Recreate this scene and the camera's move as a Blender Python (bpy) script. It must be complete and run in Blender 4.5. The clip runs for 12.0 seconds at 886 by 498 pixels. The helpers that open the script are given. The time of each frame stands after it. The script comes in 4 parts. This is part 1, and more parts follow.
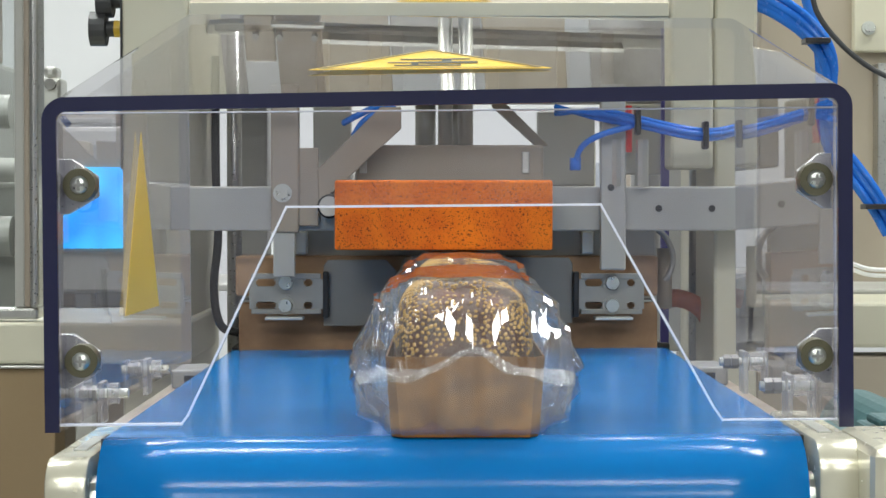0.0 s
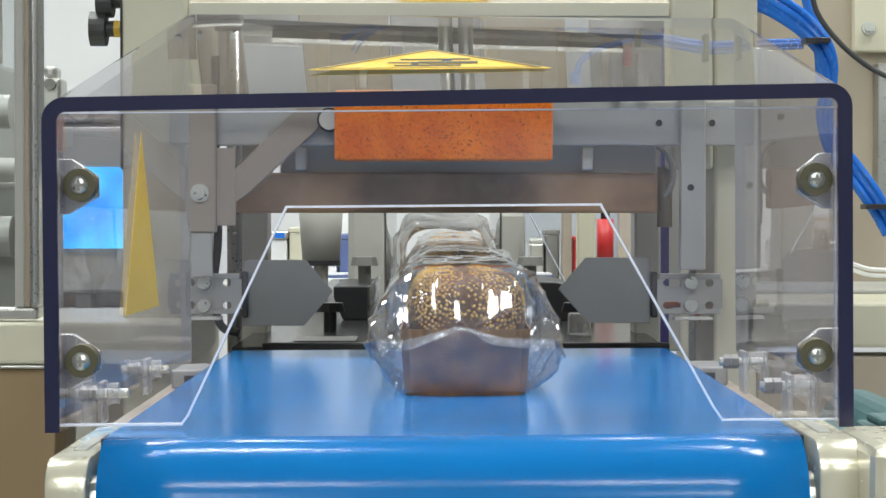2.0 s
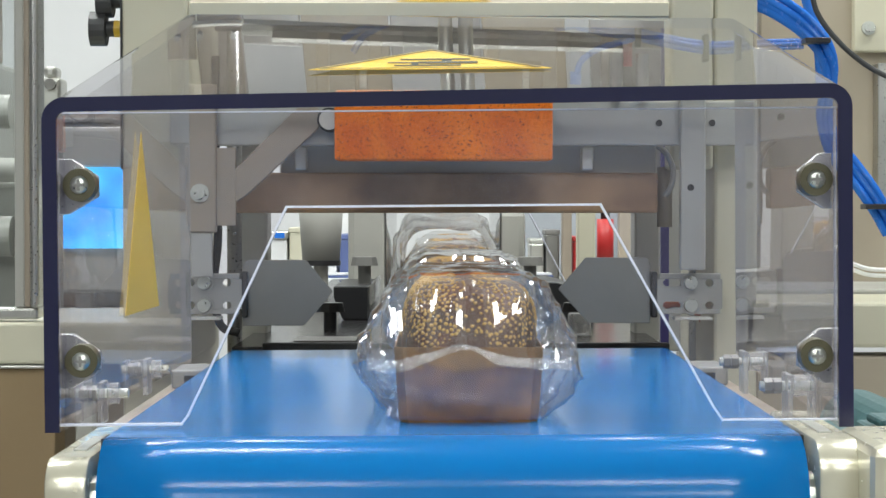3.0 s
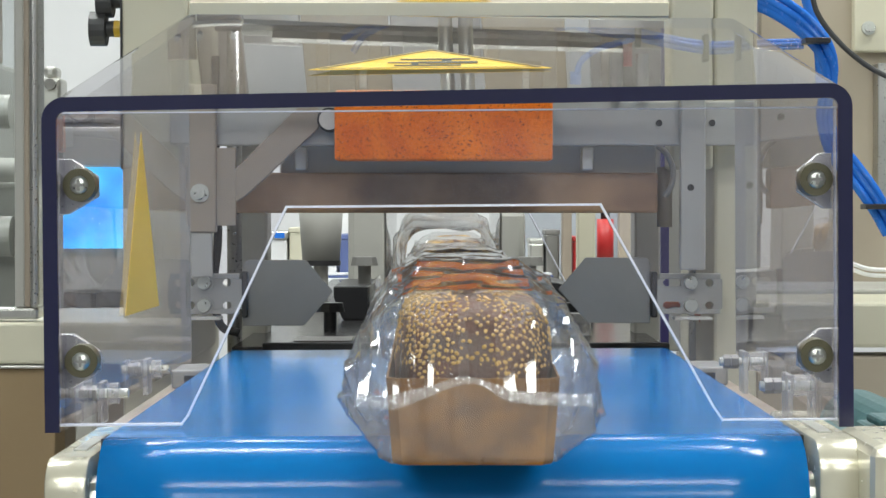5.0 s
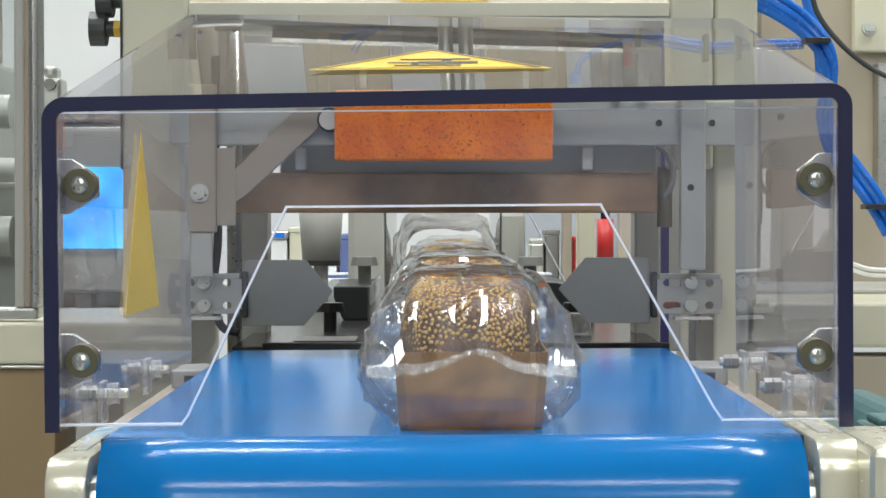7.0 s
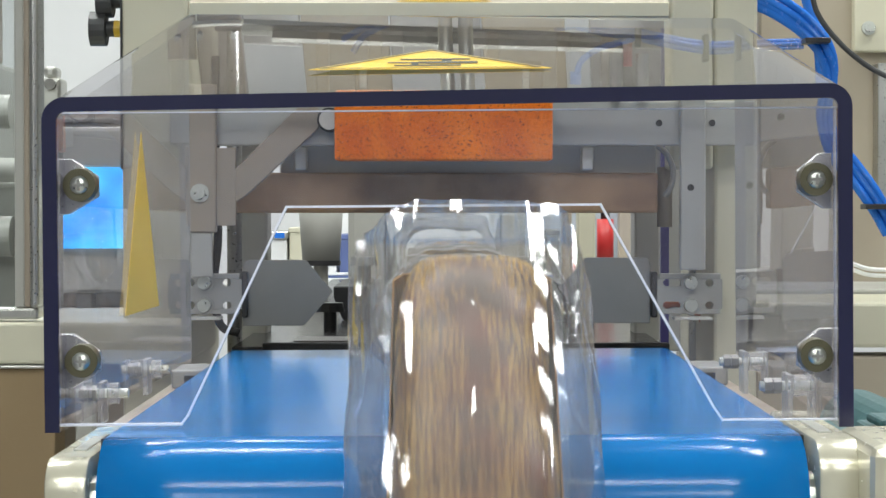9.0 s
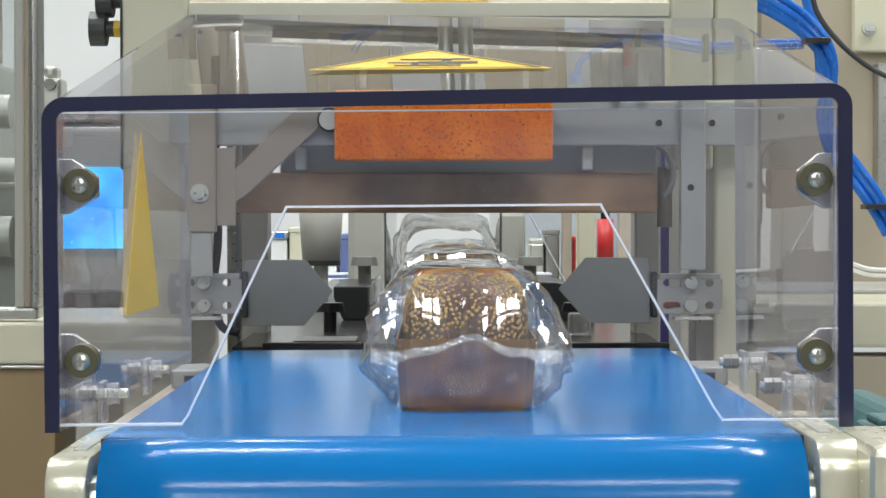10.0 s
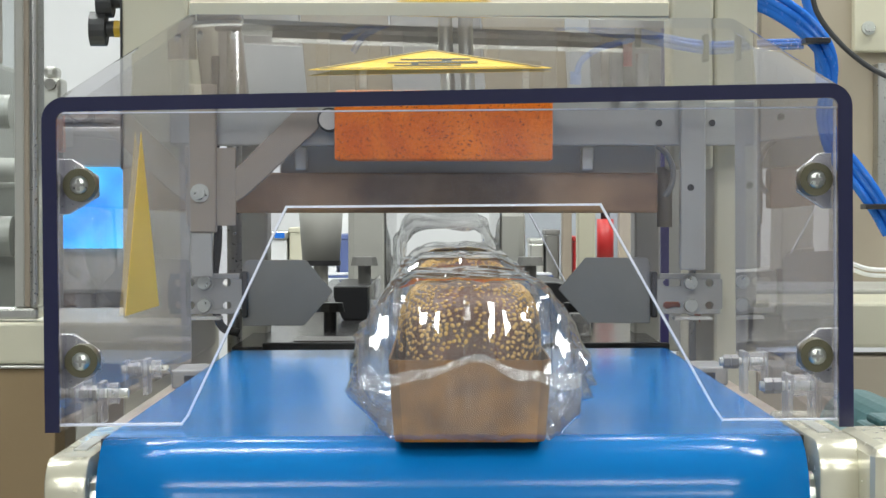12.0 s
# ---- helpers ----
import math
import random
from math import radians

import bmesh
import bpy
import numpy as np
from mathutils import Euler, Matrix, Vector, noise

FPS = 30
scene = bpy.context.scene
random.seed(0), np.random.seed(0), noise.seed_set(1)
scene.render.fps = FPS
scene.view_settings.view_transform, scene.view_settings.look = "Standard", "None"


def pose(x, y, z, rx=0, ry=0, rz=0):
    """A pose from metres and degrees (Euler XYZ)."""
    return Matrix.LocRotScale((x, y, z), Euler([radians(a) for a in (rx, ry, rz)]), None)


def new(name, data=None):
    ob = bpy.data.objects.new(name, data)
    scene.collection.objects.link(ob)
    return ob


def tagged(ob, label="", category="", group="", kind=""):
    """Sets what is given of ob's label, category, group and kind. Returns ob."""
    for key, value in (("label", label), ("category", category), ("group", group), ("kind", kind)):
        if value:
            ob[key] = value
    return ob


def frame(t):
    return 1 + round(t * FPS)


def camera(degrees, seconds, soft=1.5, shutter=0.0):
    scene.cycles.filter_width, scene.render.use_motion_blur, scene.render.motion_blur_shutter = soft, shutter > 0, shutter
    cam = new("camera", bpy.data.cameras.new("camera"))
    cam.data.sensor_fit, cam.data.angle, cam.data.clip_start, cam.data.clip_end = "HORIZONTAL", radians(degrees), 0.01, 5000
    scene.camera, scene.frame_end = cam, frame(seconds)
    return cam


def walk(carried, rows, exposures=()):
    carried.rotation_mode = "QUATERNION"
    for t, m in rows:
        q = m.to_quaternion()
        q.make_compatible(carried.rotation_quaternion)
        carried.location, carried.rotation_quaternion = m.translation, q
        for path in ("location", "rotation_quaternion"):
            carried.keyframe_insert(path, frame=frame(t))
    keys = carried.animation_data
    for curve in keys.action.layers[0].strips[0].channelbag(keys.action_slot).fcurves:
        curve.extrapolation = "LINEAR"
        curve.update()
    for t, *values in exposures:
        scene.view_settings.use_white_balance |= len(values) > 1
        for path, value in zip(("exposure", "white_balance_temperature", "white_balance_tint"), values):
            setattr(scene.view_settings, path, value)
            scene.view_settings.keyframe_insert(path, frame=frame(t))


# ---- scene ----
BELT_Z = 0.900
EYE = (0.0, 0.0, 1.052)
cam = camera(24.0, 12.0, soft=1.5, shutter=0.5)
walk(cam, [(0.0, pose(*EYE, 88.79, 0, 0)), (12.0, pose(*EYE, 88.79, 0, 0))], exposures=[(0.0, 0.14), (12.0, 0.14)])

# ---- light ----
world = bpy.data.worlds.new("world")
world.use_nodes = True
scene.world = world
world.node_tree.nodes["Background"].inputs[0].default_value = (0.75, 0.8, 0.9, 1)
world.node_tree.nodes["Background"].inputs[1].default_value = 0.3

# Unseen lamps; rows y -4.4 and -1.3 add front light and film glints.
LAMPS = [(-1.5, -4.4, 86, 2.2), (1.5, -4.4, 86, 2.2), (-0.95, -1.3, 29, 0.45), (0.95, -1.3, 29, 0.45), (-0.95, 2.3, 46, 0.30), (1.25, 2.3, 46, 0.30), (-1.15, 4.5, 44, 0.30), (1.15, 4.5, 28, 0.30)]
CEILING_Z = 3.3
# The row at y 4.5 is there to brighten the far wall.
for lx, ly, watts, deep in LAMPS:
    lamp = bpy.data.lights.new("unseen_light_source", "AREA")
    lamp.shape, lamp.size, lamp.size_y = "RECTANGLE", 1.5, deep
    lamp.energy, lamp.color = watts, (0.955, 0.99, 0.955)
    ob = new("unseen_light_source", lamp)
    ob.matrix_world = pose(lx, ly, CEILING_Z - 0.13)


# ---- materials ----
def mat(name, base=(0.5, 0.5, 0.5), rough=0.5, metal=0.0, spot=None, scale=8.0, fine=180.0, amount=0.5, bump=0.05, spec=0.5, coat=0.0, vary=0.09):
    """A painted, metal or plastic surface with stains at one scale and grain at another."""
    m = bpy.data.materials.new(name)
    m.use_nodes = True
    n, l = m.node_tree.nodes, m.node_tree.links
    p = n["Principled BSDF"]
    co = n.new("ShaderNodeTexCoord")
    a, b = n.new("ShaderNodeTexNoise"), n.new("ShaderNodeTexNoise")
    for t, s, d in ((a, scale, 5), (b, fine, 3)):
        l.new(co.outputs["Object"], t.inputs["Vector"])
        t.inputs["Scale"].default_value, t.inputs["Detail"].default_value = s, d
    ramp = n.new("ShaderNodeValToRGB")
    ramp.color_ramp.elements[0].position, ramp.color_ramp.elements[1].position = 0.35, 0.68
    spot = spot or tuple(c * 0.72 for c in base)
    ramp.color_ramp.elements[0].color = (*[c * (1 - amount) + s * amount for c, s in zip(base, spot)], 1)
    ramp.color_ramp.elements[1].color = (*base, 1)
    l.new(a.outputs["Fac"], ramp.inputs[0])
    l.new(ramp.outputs[0], p.inputs["Base Color"])
    rr = n.new("ShaderNodeMapRange")
    rr.inputs["To Min"].default_value, rr.inputs["To Max"].default_value = max(0.02, rough - vary), min(1, rough + vary)
    l.new(b.outputs["Fac"], rr.inputs["Value"])
    l.new(rr.outputs[0], p.inputs["Roughness"])
    bp = n.new("ShaderNodeBump")
    bp.inputs["Strength"].default_value, bp.inputs["Distance"].default_value = bump, 0.002
    l.new(b.outputs["Fac"], bp.inputs["Height"])
    l.new(bp.outputs[0], p.inputs["Normal"])
    p.inputs["Metallic"].default_value, p.inputs["Specular IOR Level"].default_value, p.inputs["Coat Weight"].default_value = metal, spec, coat
    return m


def clear(name, tint, haze, haze_color, rough=0.02, base_gloss=0.04, bump=0.0, bump_scale=30.0, gain=1.0, smear=0.0):
    """Clear sheet: tinted see-through, a little haze of dust and scratches (on film, a painted milky sheen), and a
    gloss by Fresnel.
    """
    m = bpy.data.materials.new(name)
    m.use_nodes = True
    n, l = m.node_tree.nodes, m.node_tree.links
    n.remove(n["Principled BSDF"])
    out = n["Material Output"]
    tr, df, gl = n.new("ShaderNodeBsdfTransparent"), n.new("ShaderNodeBsdfDiffuse"), n.new("ShaderNodeBsdfGlossy")
    tr.inputs[0].default_value, df.inputs[0].default_value = (*tint, 1), (*haze_color, 1)
    gl.inputs["Roughness"].default_value = rough
    co, nz = n.new("ShaderNodeTexCoord"), n.new("ShaderNodeTexNoise")
    l.new(co.outputs["Object"], nz.inputs["Vector"])
    nz.inputs["Scale"].default_value, nz.inputs["Detail"].default_value = 14.0, 6
    hz = n.new("ShaderNodeMapRange")
    hz.inputs["From Min"].default_value, hz.inputs["From Max"].default_value = 0.3, 0.75
    hz.inputs["To Min"].default_value, hz.inputs["To Max"].default_value = haze * 0.6, haze * 1.5 + smear
    l.new(nz.outputs["Fac"], hz.inputs["Value"])
    m1, m2 = n.new("ShaderNodeMixShader"), n.new("ShaderNodeMixShader")
    l.new(hz.outputs[0], m1.inputs[0])
    l.new(tr.outputs[0], m1.inputs[1])
    l.new(df.outputs[0], m1.inputs[2])
    fr = n.new("ShaderNodeLayerWeight")
    fr.inputs["Blend"].default_value = 0.5
    power, mul = n.new("ShaderNodeMath"), n.new("ShaderNodeMath")
    power.operation, power.inputs[1].default_value = "POWER", 4.0
    mul.operation, mul.use_clamp = "MULTIPLY_ADD", True
    mul.inputs[1].default_value, mul.inputs[2].default_value = 0.9 * gain, base_gloss
    l.new(fr.outputs["Facing"], power.inputs[0])
    l.new(power.outputs[0], mul.inputs[0])
    l.new(mul.outputs[0], m2.inputs[0])
    l.new(m1.outputs[0], m2.inputs[1])
    l.new(gl.outputs[0], m2.inputs[2])
    if bump:
        bn, bp = n.new("ShaderNodeTexNoise"), n.new("ShaderNodeBump")
        l.new(co.outputs["Object"], bn.inputs["Vector"])
        bn.inputs["Scale"].default_value, bn.inputs["Detail"].default_value = bump_scale, 3
        bp.inputs["Strength"].default_value, bp.inputs["Distance"].default_value = bump, 0.01
        l.new(bn.outputs["Fac"], bp.inputs["Height"])
        l.new(bp.outputs[0], gl.inputs["Normal"])
        l.new(bp.outputs[0], fr.inputs["Normal"])
    l.new(m2.outputs[0], out.inputs[0])
    return m


def glow(name, color, strength):
    m = bpy.data.materials.new(name)
    m.use_nodes = True
    p = m.node_tree.nodes["Principled BSDF"]
    p.inputs["Base Color"].default_value = (*[c * 0.5 for c in color], 1)
    p.inputs["Emission Color"].default_value, p.inputs["Emission Strength"].default_value = (*color, 1), strength
    return m


M_BELT = mat("blue_belt_plastic", (0.003, 0.165, 0.48), 0.17, spot=(0.003, 0.14, 0.42), scale=5, fine=60, bump=0.0, spec=0.28, vary=0.0)
M_PAINT = mat("cream_machine_paint", (0.62, 0.60, 0.47), 0.42, spot=(0.52, 0.49, 0.38), scale=6, bump=0.03)
M_GREYPAINT = mat("grey_machine_paint", (0.42, 0.42, 0.39), 0.4, spot=(0.33, 0.32, 0.29), scale=9)
M_STEEL = mat("stainless_steel", (0.52, 0.52, 0.50), 0.3, 1.0, scale=15, fine=300)
M_ALU = mat("anodised_aluminium", (0.62, 0.62, 0.58), 0.36, 0.85, scale=12)
M_CAP = mat("cream_aluminium_casting", (0.70, 0.67, 0.54), 0.24, 0.45, scale=5, fine=90, amount=0.25, bump=0.01)
M_DARKSTEEL = mat("dark_gusset_steel", (0.24, 0.235, 0.225), 0.42, 0.3, scale=10)
M_BROWN = mat("brown_heat_cloth", (0.46, 0.285, 0.16), 0.5, spot=(0.20, 0.11, 0.06), scale=16, amount=0.9)
M_BRACE = mat("taupe_brace_steel", (0.35, 0.295, 0.235), 0.45, 0.1, scale=9)
# Strong light and dark mottling for the beam and the panels above.
M_MOTTLED = mat("mottled_beam_paint", (0.52, 0.50, 0.48), 0.35, 0.1, spot=(0.24, 0.225, 0.21), scale=14, amount=1.0)
M_KNOB = mat("faded_black_plastic", (0.055, 0.056, 0.058), 0.45)
M_BLACK = mat("black_plastic", (0.02, 0.02, 0.022), 0.4)
M_BLACKTOP = mat("black_table_laminate", (0.03, 0.028, 0.03), 0.22, scale=5)
M_EDGE = mat("dark_polycarbonate_edge", (0.017, 0.018, 0.055), 0.16, spot=(0.012, 0.013, 0.04), scale=6)
M_LIP = mat("bright_cut_edge", (0.80, 0.82, 0.92), 0.2, scale=6, amount=0.1)
M_RUBBER = mat("olive_rubber", (0.080, 0.072, 0.038), 0.40)
M_SCREW = mat("zinc_screw", (0.60, 0.62, 0.58), 0.30, 1.0)
M_DULL = mat("dull_zinc_plate", (0.34, 0.34, 0.325), 0.5, 0.4, scale=25, amount=0.4)
M_YELLOW = mat("yellow_sticker", (0.82, 0.54, 0.045), 0.35, spot=(0.70, 0.44, 0.035), scale=12)
M_INK = mat("black_ink", (0.025, 0.022, 0.015), 0.5)
M_HOSE = mat("blue_air_hose", (0.02, 0.19, 0.75), 0.25, scale=20)
M_PURPLE = mat("indigo_strip", (0.07, 0.06, 0.25), 0.4)
M_RED = mat("red_plastic", (0.55, 0.03, 0.03), 0.4)
M_RUST = mat("reddish_cable_sleeve", (0.46, 0.12, 0.06), 0.6, scale=40)
M_TEAL = mat("teal_motor_paint", (0.025, 0.095, 0.105), 0.45)
M_CARD = mat("tan_cardboard", (0.31, 0.225, 0.125), 0.7, spot=(0.26, 0.18, 0.095), scale=5)
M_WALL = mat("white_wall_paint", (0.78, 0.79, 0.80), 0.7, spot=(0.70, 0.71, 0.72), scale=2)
# Darkness of a large dim hall, put into the colour of unseen walls.
M_DIM = mat("darkened_unseen_wall", (0.20, 0.20, 0.205), 0.7, spot=(0.15, 0.15, 0.155), scale=2)
M_BLUEGREY = mat("blue_grey_panel_paint", (0.38, 0.41, 0.45), 0.5, spot=(0.28, 0.30, 0.34), scale=9)
M_BIN = mat("dull_blue_plastic", (0.10, 0.14, 0.33), 0.45)
M_TAN = mat("taupe_panel_paint", (0.44, 0.385, 0.30), 0.5, spot=(0.34, 0.29, 0.225), scale=7)
M_FLOOR = mat("grey_floor_resin", (0.30, 0.30, 0.29), 0.35, scale=2)
M_KRAFT = mat("kraft_paper", (0.29, 0.128, 0.018), 0.55, spot=(0.11, 0.043, 0.007), scale=42, fine=420, amount=0.85, bump=0.12)
M_CRUST = mat("dark_bread_crust", (0.135, 0.037, 0.012), 0.42, spot=(0.06, 0.028, 0.014), scale=35, fine=420, amount=0.9, bump=0.35)
M_SEED = mat("pale_seed", (0.72, 0.46, 0.13), 0.30, spot=(0.45, 0.24, 0.06), scale=260, fine=900)
M_SHEET = clear("clear_polycarbonate", (0.95, 0.94, 0.97), 0.022, (0.60, 0.58, 0.66), rough=0.010, gain=0.92, smear=0.03)
M_INNER = clear("clear_polycarbonate_far_face", (0.99, 0.985, 0.995), 0.010, (0.60, 0.58, 0.66), base_gloss=0.0, gain=0.0)
M_PLATE = clear("clear_front_polycarbonate", (0.92, 0.91, 0.955), 0.04, (0.60, 0.58, 0.68), rough=0.02, gain=0.85, smear=0.04)
M_FROST = clear("scuffed_acrylic_post", (0.90, 0.90, 0.91), 0.20, (0.72, 0.71, 0.70), rough=0.35, base_gloss=0.03, gain=0.15, smear=0.1)
M_ACRYL = clear("clear_acrylic", (0.95, 0.96, 0.96), 0.06, (0.6, 0.6, 0.6))
# The whitish haze paints in the bag's milky sheen.
M_FILM = clear("clear_film", (0.975, 0.975, 0.975), 0.062, (0.84, 0.85, 0.87), rough=0.035, base_gloss=0.15, gain=0.85)
M_SEAL = clear("film_seal", (0.95, 0.95, 0.95), 0.11, (0.88, 0.88, 0.90), rough=0.10, base_gloss=0.20, smear=0.25, bump=0.5, bump_scale=120.0, gain=0.9)
M_GLASS = clear("cabinet_glass", (0.86, 0.88, 0.88), 0.03, (0.6, 0.6, 0.6))
M_TUBE = glow("lamp_diffuser", (0.955, 0.99, 0.955), 6.0)
# Glow of the large fill panels added behind the camera.
M_PANEL = glow("fill_panel_diffuser", (0.955, 0.99, 0.955), 3.0)


def screen_material():
    m = glow("lit_blue_screen", (0.0, 0.30, 0.90), 2.1)
    n, l = m.node_tree.nodes, m.node_tree.links
    co, nz, r = n.new("ShaderNodeTexCoord"), n.new("ShaderNodeTexNoise"), n.new("ShaderNodeValToRGB")
    l.new(co.outputs["Object"], nz.inputs["Vector"])
    nz.inputs["Scale"].default_value, nz.inputs["Detail"].default_value = 14.0, 1
    r.color_ramp.elements[0].color, r.color_ramp.elements[1].color = (0.0, 0.25, 0.85, 1), (0.05, 0.60, 1.0, 1)
    r.color_ramp.elements[0].position, r.color_ramp.elements[1].position = 0.38, 0.64
    l.new(nz.outputs["Fac"], r.inputs[0])
    l.new(r.outputs[0], n["Principled BSDF"].inputs["Emission Color"])
    return m


M_SCREEN = screen_material()


def foam_material():
    m = mat("orange_sponge", (0.90, 0.215, 0.006), 0.85, spot=(0.72, 0.135, 0.004), scale=26, fine=300, amount=1.0, bump=0.6)
    n, l = m.node_tree.nodes, m.node_tree.links
    p = n["Principled BSDF"]
    co = n.new("ShaderNodeTexCoord")
    warp, add = n.new("ShaderNodeTexNoise"), n.new("ShaderNodeVectorMath")
    warp.inputs["Scale"].default_value = 90.0
    add.operation, add.inputs[2].default_value = "MULTIPLY_ADD", (0, 0, 0)
    add.inputs[1].default_value = (0.012, 0.012, 0.012)
    l.new(co.outputs["Object"], warp.inputs["Vector"])
    l.new(warp.outputs["Color"], add.inputs[0])
    l.new(co.outputs["Object"], add.inputs[2])
    sock = p.inputs["Base Color"].links[0].from_socket
    for scale, lo, hi, dark in ((560.0, 0.10, 0.36, (0.55, 0.38, 0.34, 1)), (330.0, 0.14, 0.32, (0.17, 0.10, 0.10, 1))):
        v, r, mx = n.new("ShaderNodeTexVoronoi"), n.new("ShaderNodeValToRGB"), n.new("ShaderNodeMix")
        l.new(add.outputs[0], v.inputs["Vector"])
        v.inputs["Scale"].default_value = scale
        r.color_ramp.elements[0].position, r.color_ramp.elements[1].position = lo, hi
        r.color_ramp.elements[0].color, r.color_ramp.elements[1].color = dark, (1, 1, 1, 1)
        l.new(v.outputs["Distance"], r.inputs[0])
        mx.data_type, mx.blend_type = "RGBA", "MULTIPLY"
        mx.inputs[0].default_value = 1.0
        l.new(sock, mx.inputs[6])
        l.new(r.outputs[0], mx.inputs[7])
        sock = mx.outputs[2]
    l.new(sock, p.inputs["Base Color"])
    return m


M_FOAM = foam_material()

# ---- mesh helpers ----
def part(name, bm, material, parent=None, label="", smooth=False):
    me = bpy.data.meshes.new(name)
    bmesh.ops.recalc_face_normals(bm, faces=bm.faces)
    for f in bm.faces:
        f.smooth = smooth
    bm.to_mesh(me)
    bm.free()
    me.materials.append(material)
    ob = new(name, me)
    if parent:
        ob.parent = parent
    return tagged(ob, label)


def thing(name, label, category, at=(0, 0, 0), group=""):
    ob = new(name)
    ob.location = at
    ob.empty_display_size = 0.05
    return tagged(ob, label, category, group)


def box(x0, x1, y0, y1, z0, z1, bevel=0.0, bm=None, seg=2):
    bm = bm or bmesh.new()
    made = bmesh.ops.create_cube(bm, size=1.0)["verts"]
    for v in made:
        v.co = Vector(((x0 + x1) / 2 + v.co.x * abs(x1 - x0), (y0 + y1) / 2 + v.co.y * abs(y1 - y0), (z0 + z1) / 2 + v.co.z * abs(z1 - z0)))
    if bevel:
        edges = {e for v in made for e in v.link_edges}
        bmesh.ops.bevel(bm, geom=list(edges), offset=bevel, segments=seg, affect="EDGES", profile=0.5)
    return bm


def rod(a, b, r, bm=None, sides=20, r2=None):
    bm = bm or bmesh.new()
    a, b = Vector(a), Vector(b)
    m = Matrix.Translation((a + b) / 2) @ (b - a).to_track_quat("Z", "Y").to_matrix().to_4x4()
    bmesh.ops.create_cone(bm, cap_ends=True, segments=sides, radius1=r, radius2=r if r2 is None else r2, depth=(b - a).length, matrix=m)
    return bm


def prism(points, y0, y1, bevel=0.0, bm=None):
    """A plate: the outline (x, z) drawn out from y0 to y1."""
    bm = bm or bmesh.new()
    lo = [bm.verts.new((x, y0, z)) for x, z in points]
    hi = [bm.verts.new((x, y1, z)) for x, z in points]
    n = len(points)
    faces = [bm.faces.new(lo), bm.faces.new(hi[::-1])]
    for i in range(n):
        faces.append(bm.faces.new((lo[i], lo[(i + 1) % n], hi[(i + 1) % n], hi[i])))
    if bevel:
        bmesh.ops.recalc_face_normals(bm, faces=faces)
        bmesh.ops.bevel(bm, geom=list({e for f in faces for e in f.edges}), offset=bevel, segments=2, affect="EDGES", profile=0.5)
    return bm


def tube(points, r, sides=10, bm=None, steps=8):
    """A hose along a smooth line through the points."""
    bm = bm or bmesh.new()
    p = [Vector(q) for q in points]
    p = [p[0] * 2 - p[1]] + p + [p[-1] * 2 - p[-2]]
    line = []
    for i in range(1, len(p) - 2):
        for k in range(steps):
            u = k / steps
            a, b, c, d = p[i - 1], p[i], p[i + 1], p[i + 2]
            line.append(0.5 * (2 * b + (c - a) * u + (2 * a - 5 * b + 4 * c - d) * u * u + (3 * b - a - 3 * c + d) * u ** 3))
    line.append(p[-2])
    rings = []
    for i, c in enumerate(line):
        t = (line[min(i + 1, len(line) - 1)] - line[max(i - 1, 0)]).normalized()
        u = t.orthogonal().normalized() if not rings else (side - t * side.dot(t)).normalized()
        side = u
        w = t.cross(u)
        rings.append([bm.verts.new(c + r * (math.cos(k * math.tau / sides) * u + math.sin(k * math.tau / sides) * w)) for k in range(sides)])
    for a, b in zip(rings, rings[1:]):
        for k in range(sides):
            bm.faces.new((a[k], a[(k + 1) % sides], b[(k + 1) % sides], b[k]))
    bm.faces.new(rings[0]), bm.faces.new(rings[-1][::-1])
    return bm


def frame_bar(x0, x1, y0, y1, z0, z1, w):
    """A rectangular frame in the xz plane."""
    bm = box(x0, x1, y0, y1, z1 - w, z1, 0.002)
    box(x0, x1, y0, y1, z0, z0 + w, 0.002, bm)
    box(x0, x0 + w, y0, y1, z0 + w, z1 - w, 0.002, bm)
    box(x1 - w, x1, y0, y1, z0 + w, z1 - w, 0.002, bm)
    return bm


# ---- room ----
RX, RY0, RY1 = 3.2, -6.0, 6.6
tagged(part("floor", box(-RX, RX, RY0, RY1, -0.1, 0.0), M_FLOOR), "grey resin factory floor", "floor", kind="structure")
tagged(part("ceiling", box(-RX, RX, RY0, RY1, CEILING_Z, CEILING_Z + 0.1), M_WALL), "white painted flat ceiling", "ceiling", kind="structure")
tagged(part("wall_north", box(-RX, RX, RY1, RY1 + 0.1, 0, CEILING_Z), M_WALL), "bright white painted far wall", "wall", kind="structure")
# Three unseen walls, dark so that film and belt reflect less brightness.
tagged(part("wall_south", box(-RX, RX, RY0 - 0.1, RY0, 0, CEILING_Z), M_DIM), "unseen wall darkened to stand for dim space", "wall", kind="structure")
tagged(part("wall_west", box(-RX - 0.1, -RX, RY0, RY1, 0, CEILING_Z), M_DIM), "unseen side wall darkened to stand for dim space", "wall", kind="structure")
tagged(part("wall_east", box(RX, RX + 0.1, RY0, RY1, 0, CEILING_Z), M_DIM), "unseen side wall darkened to stand for dim space", "wall", kind="structure")
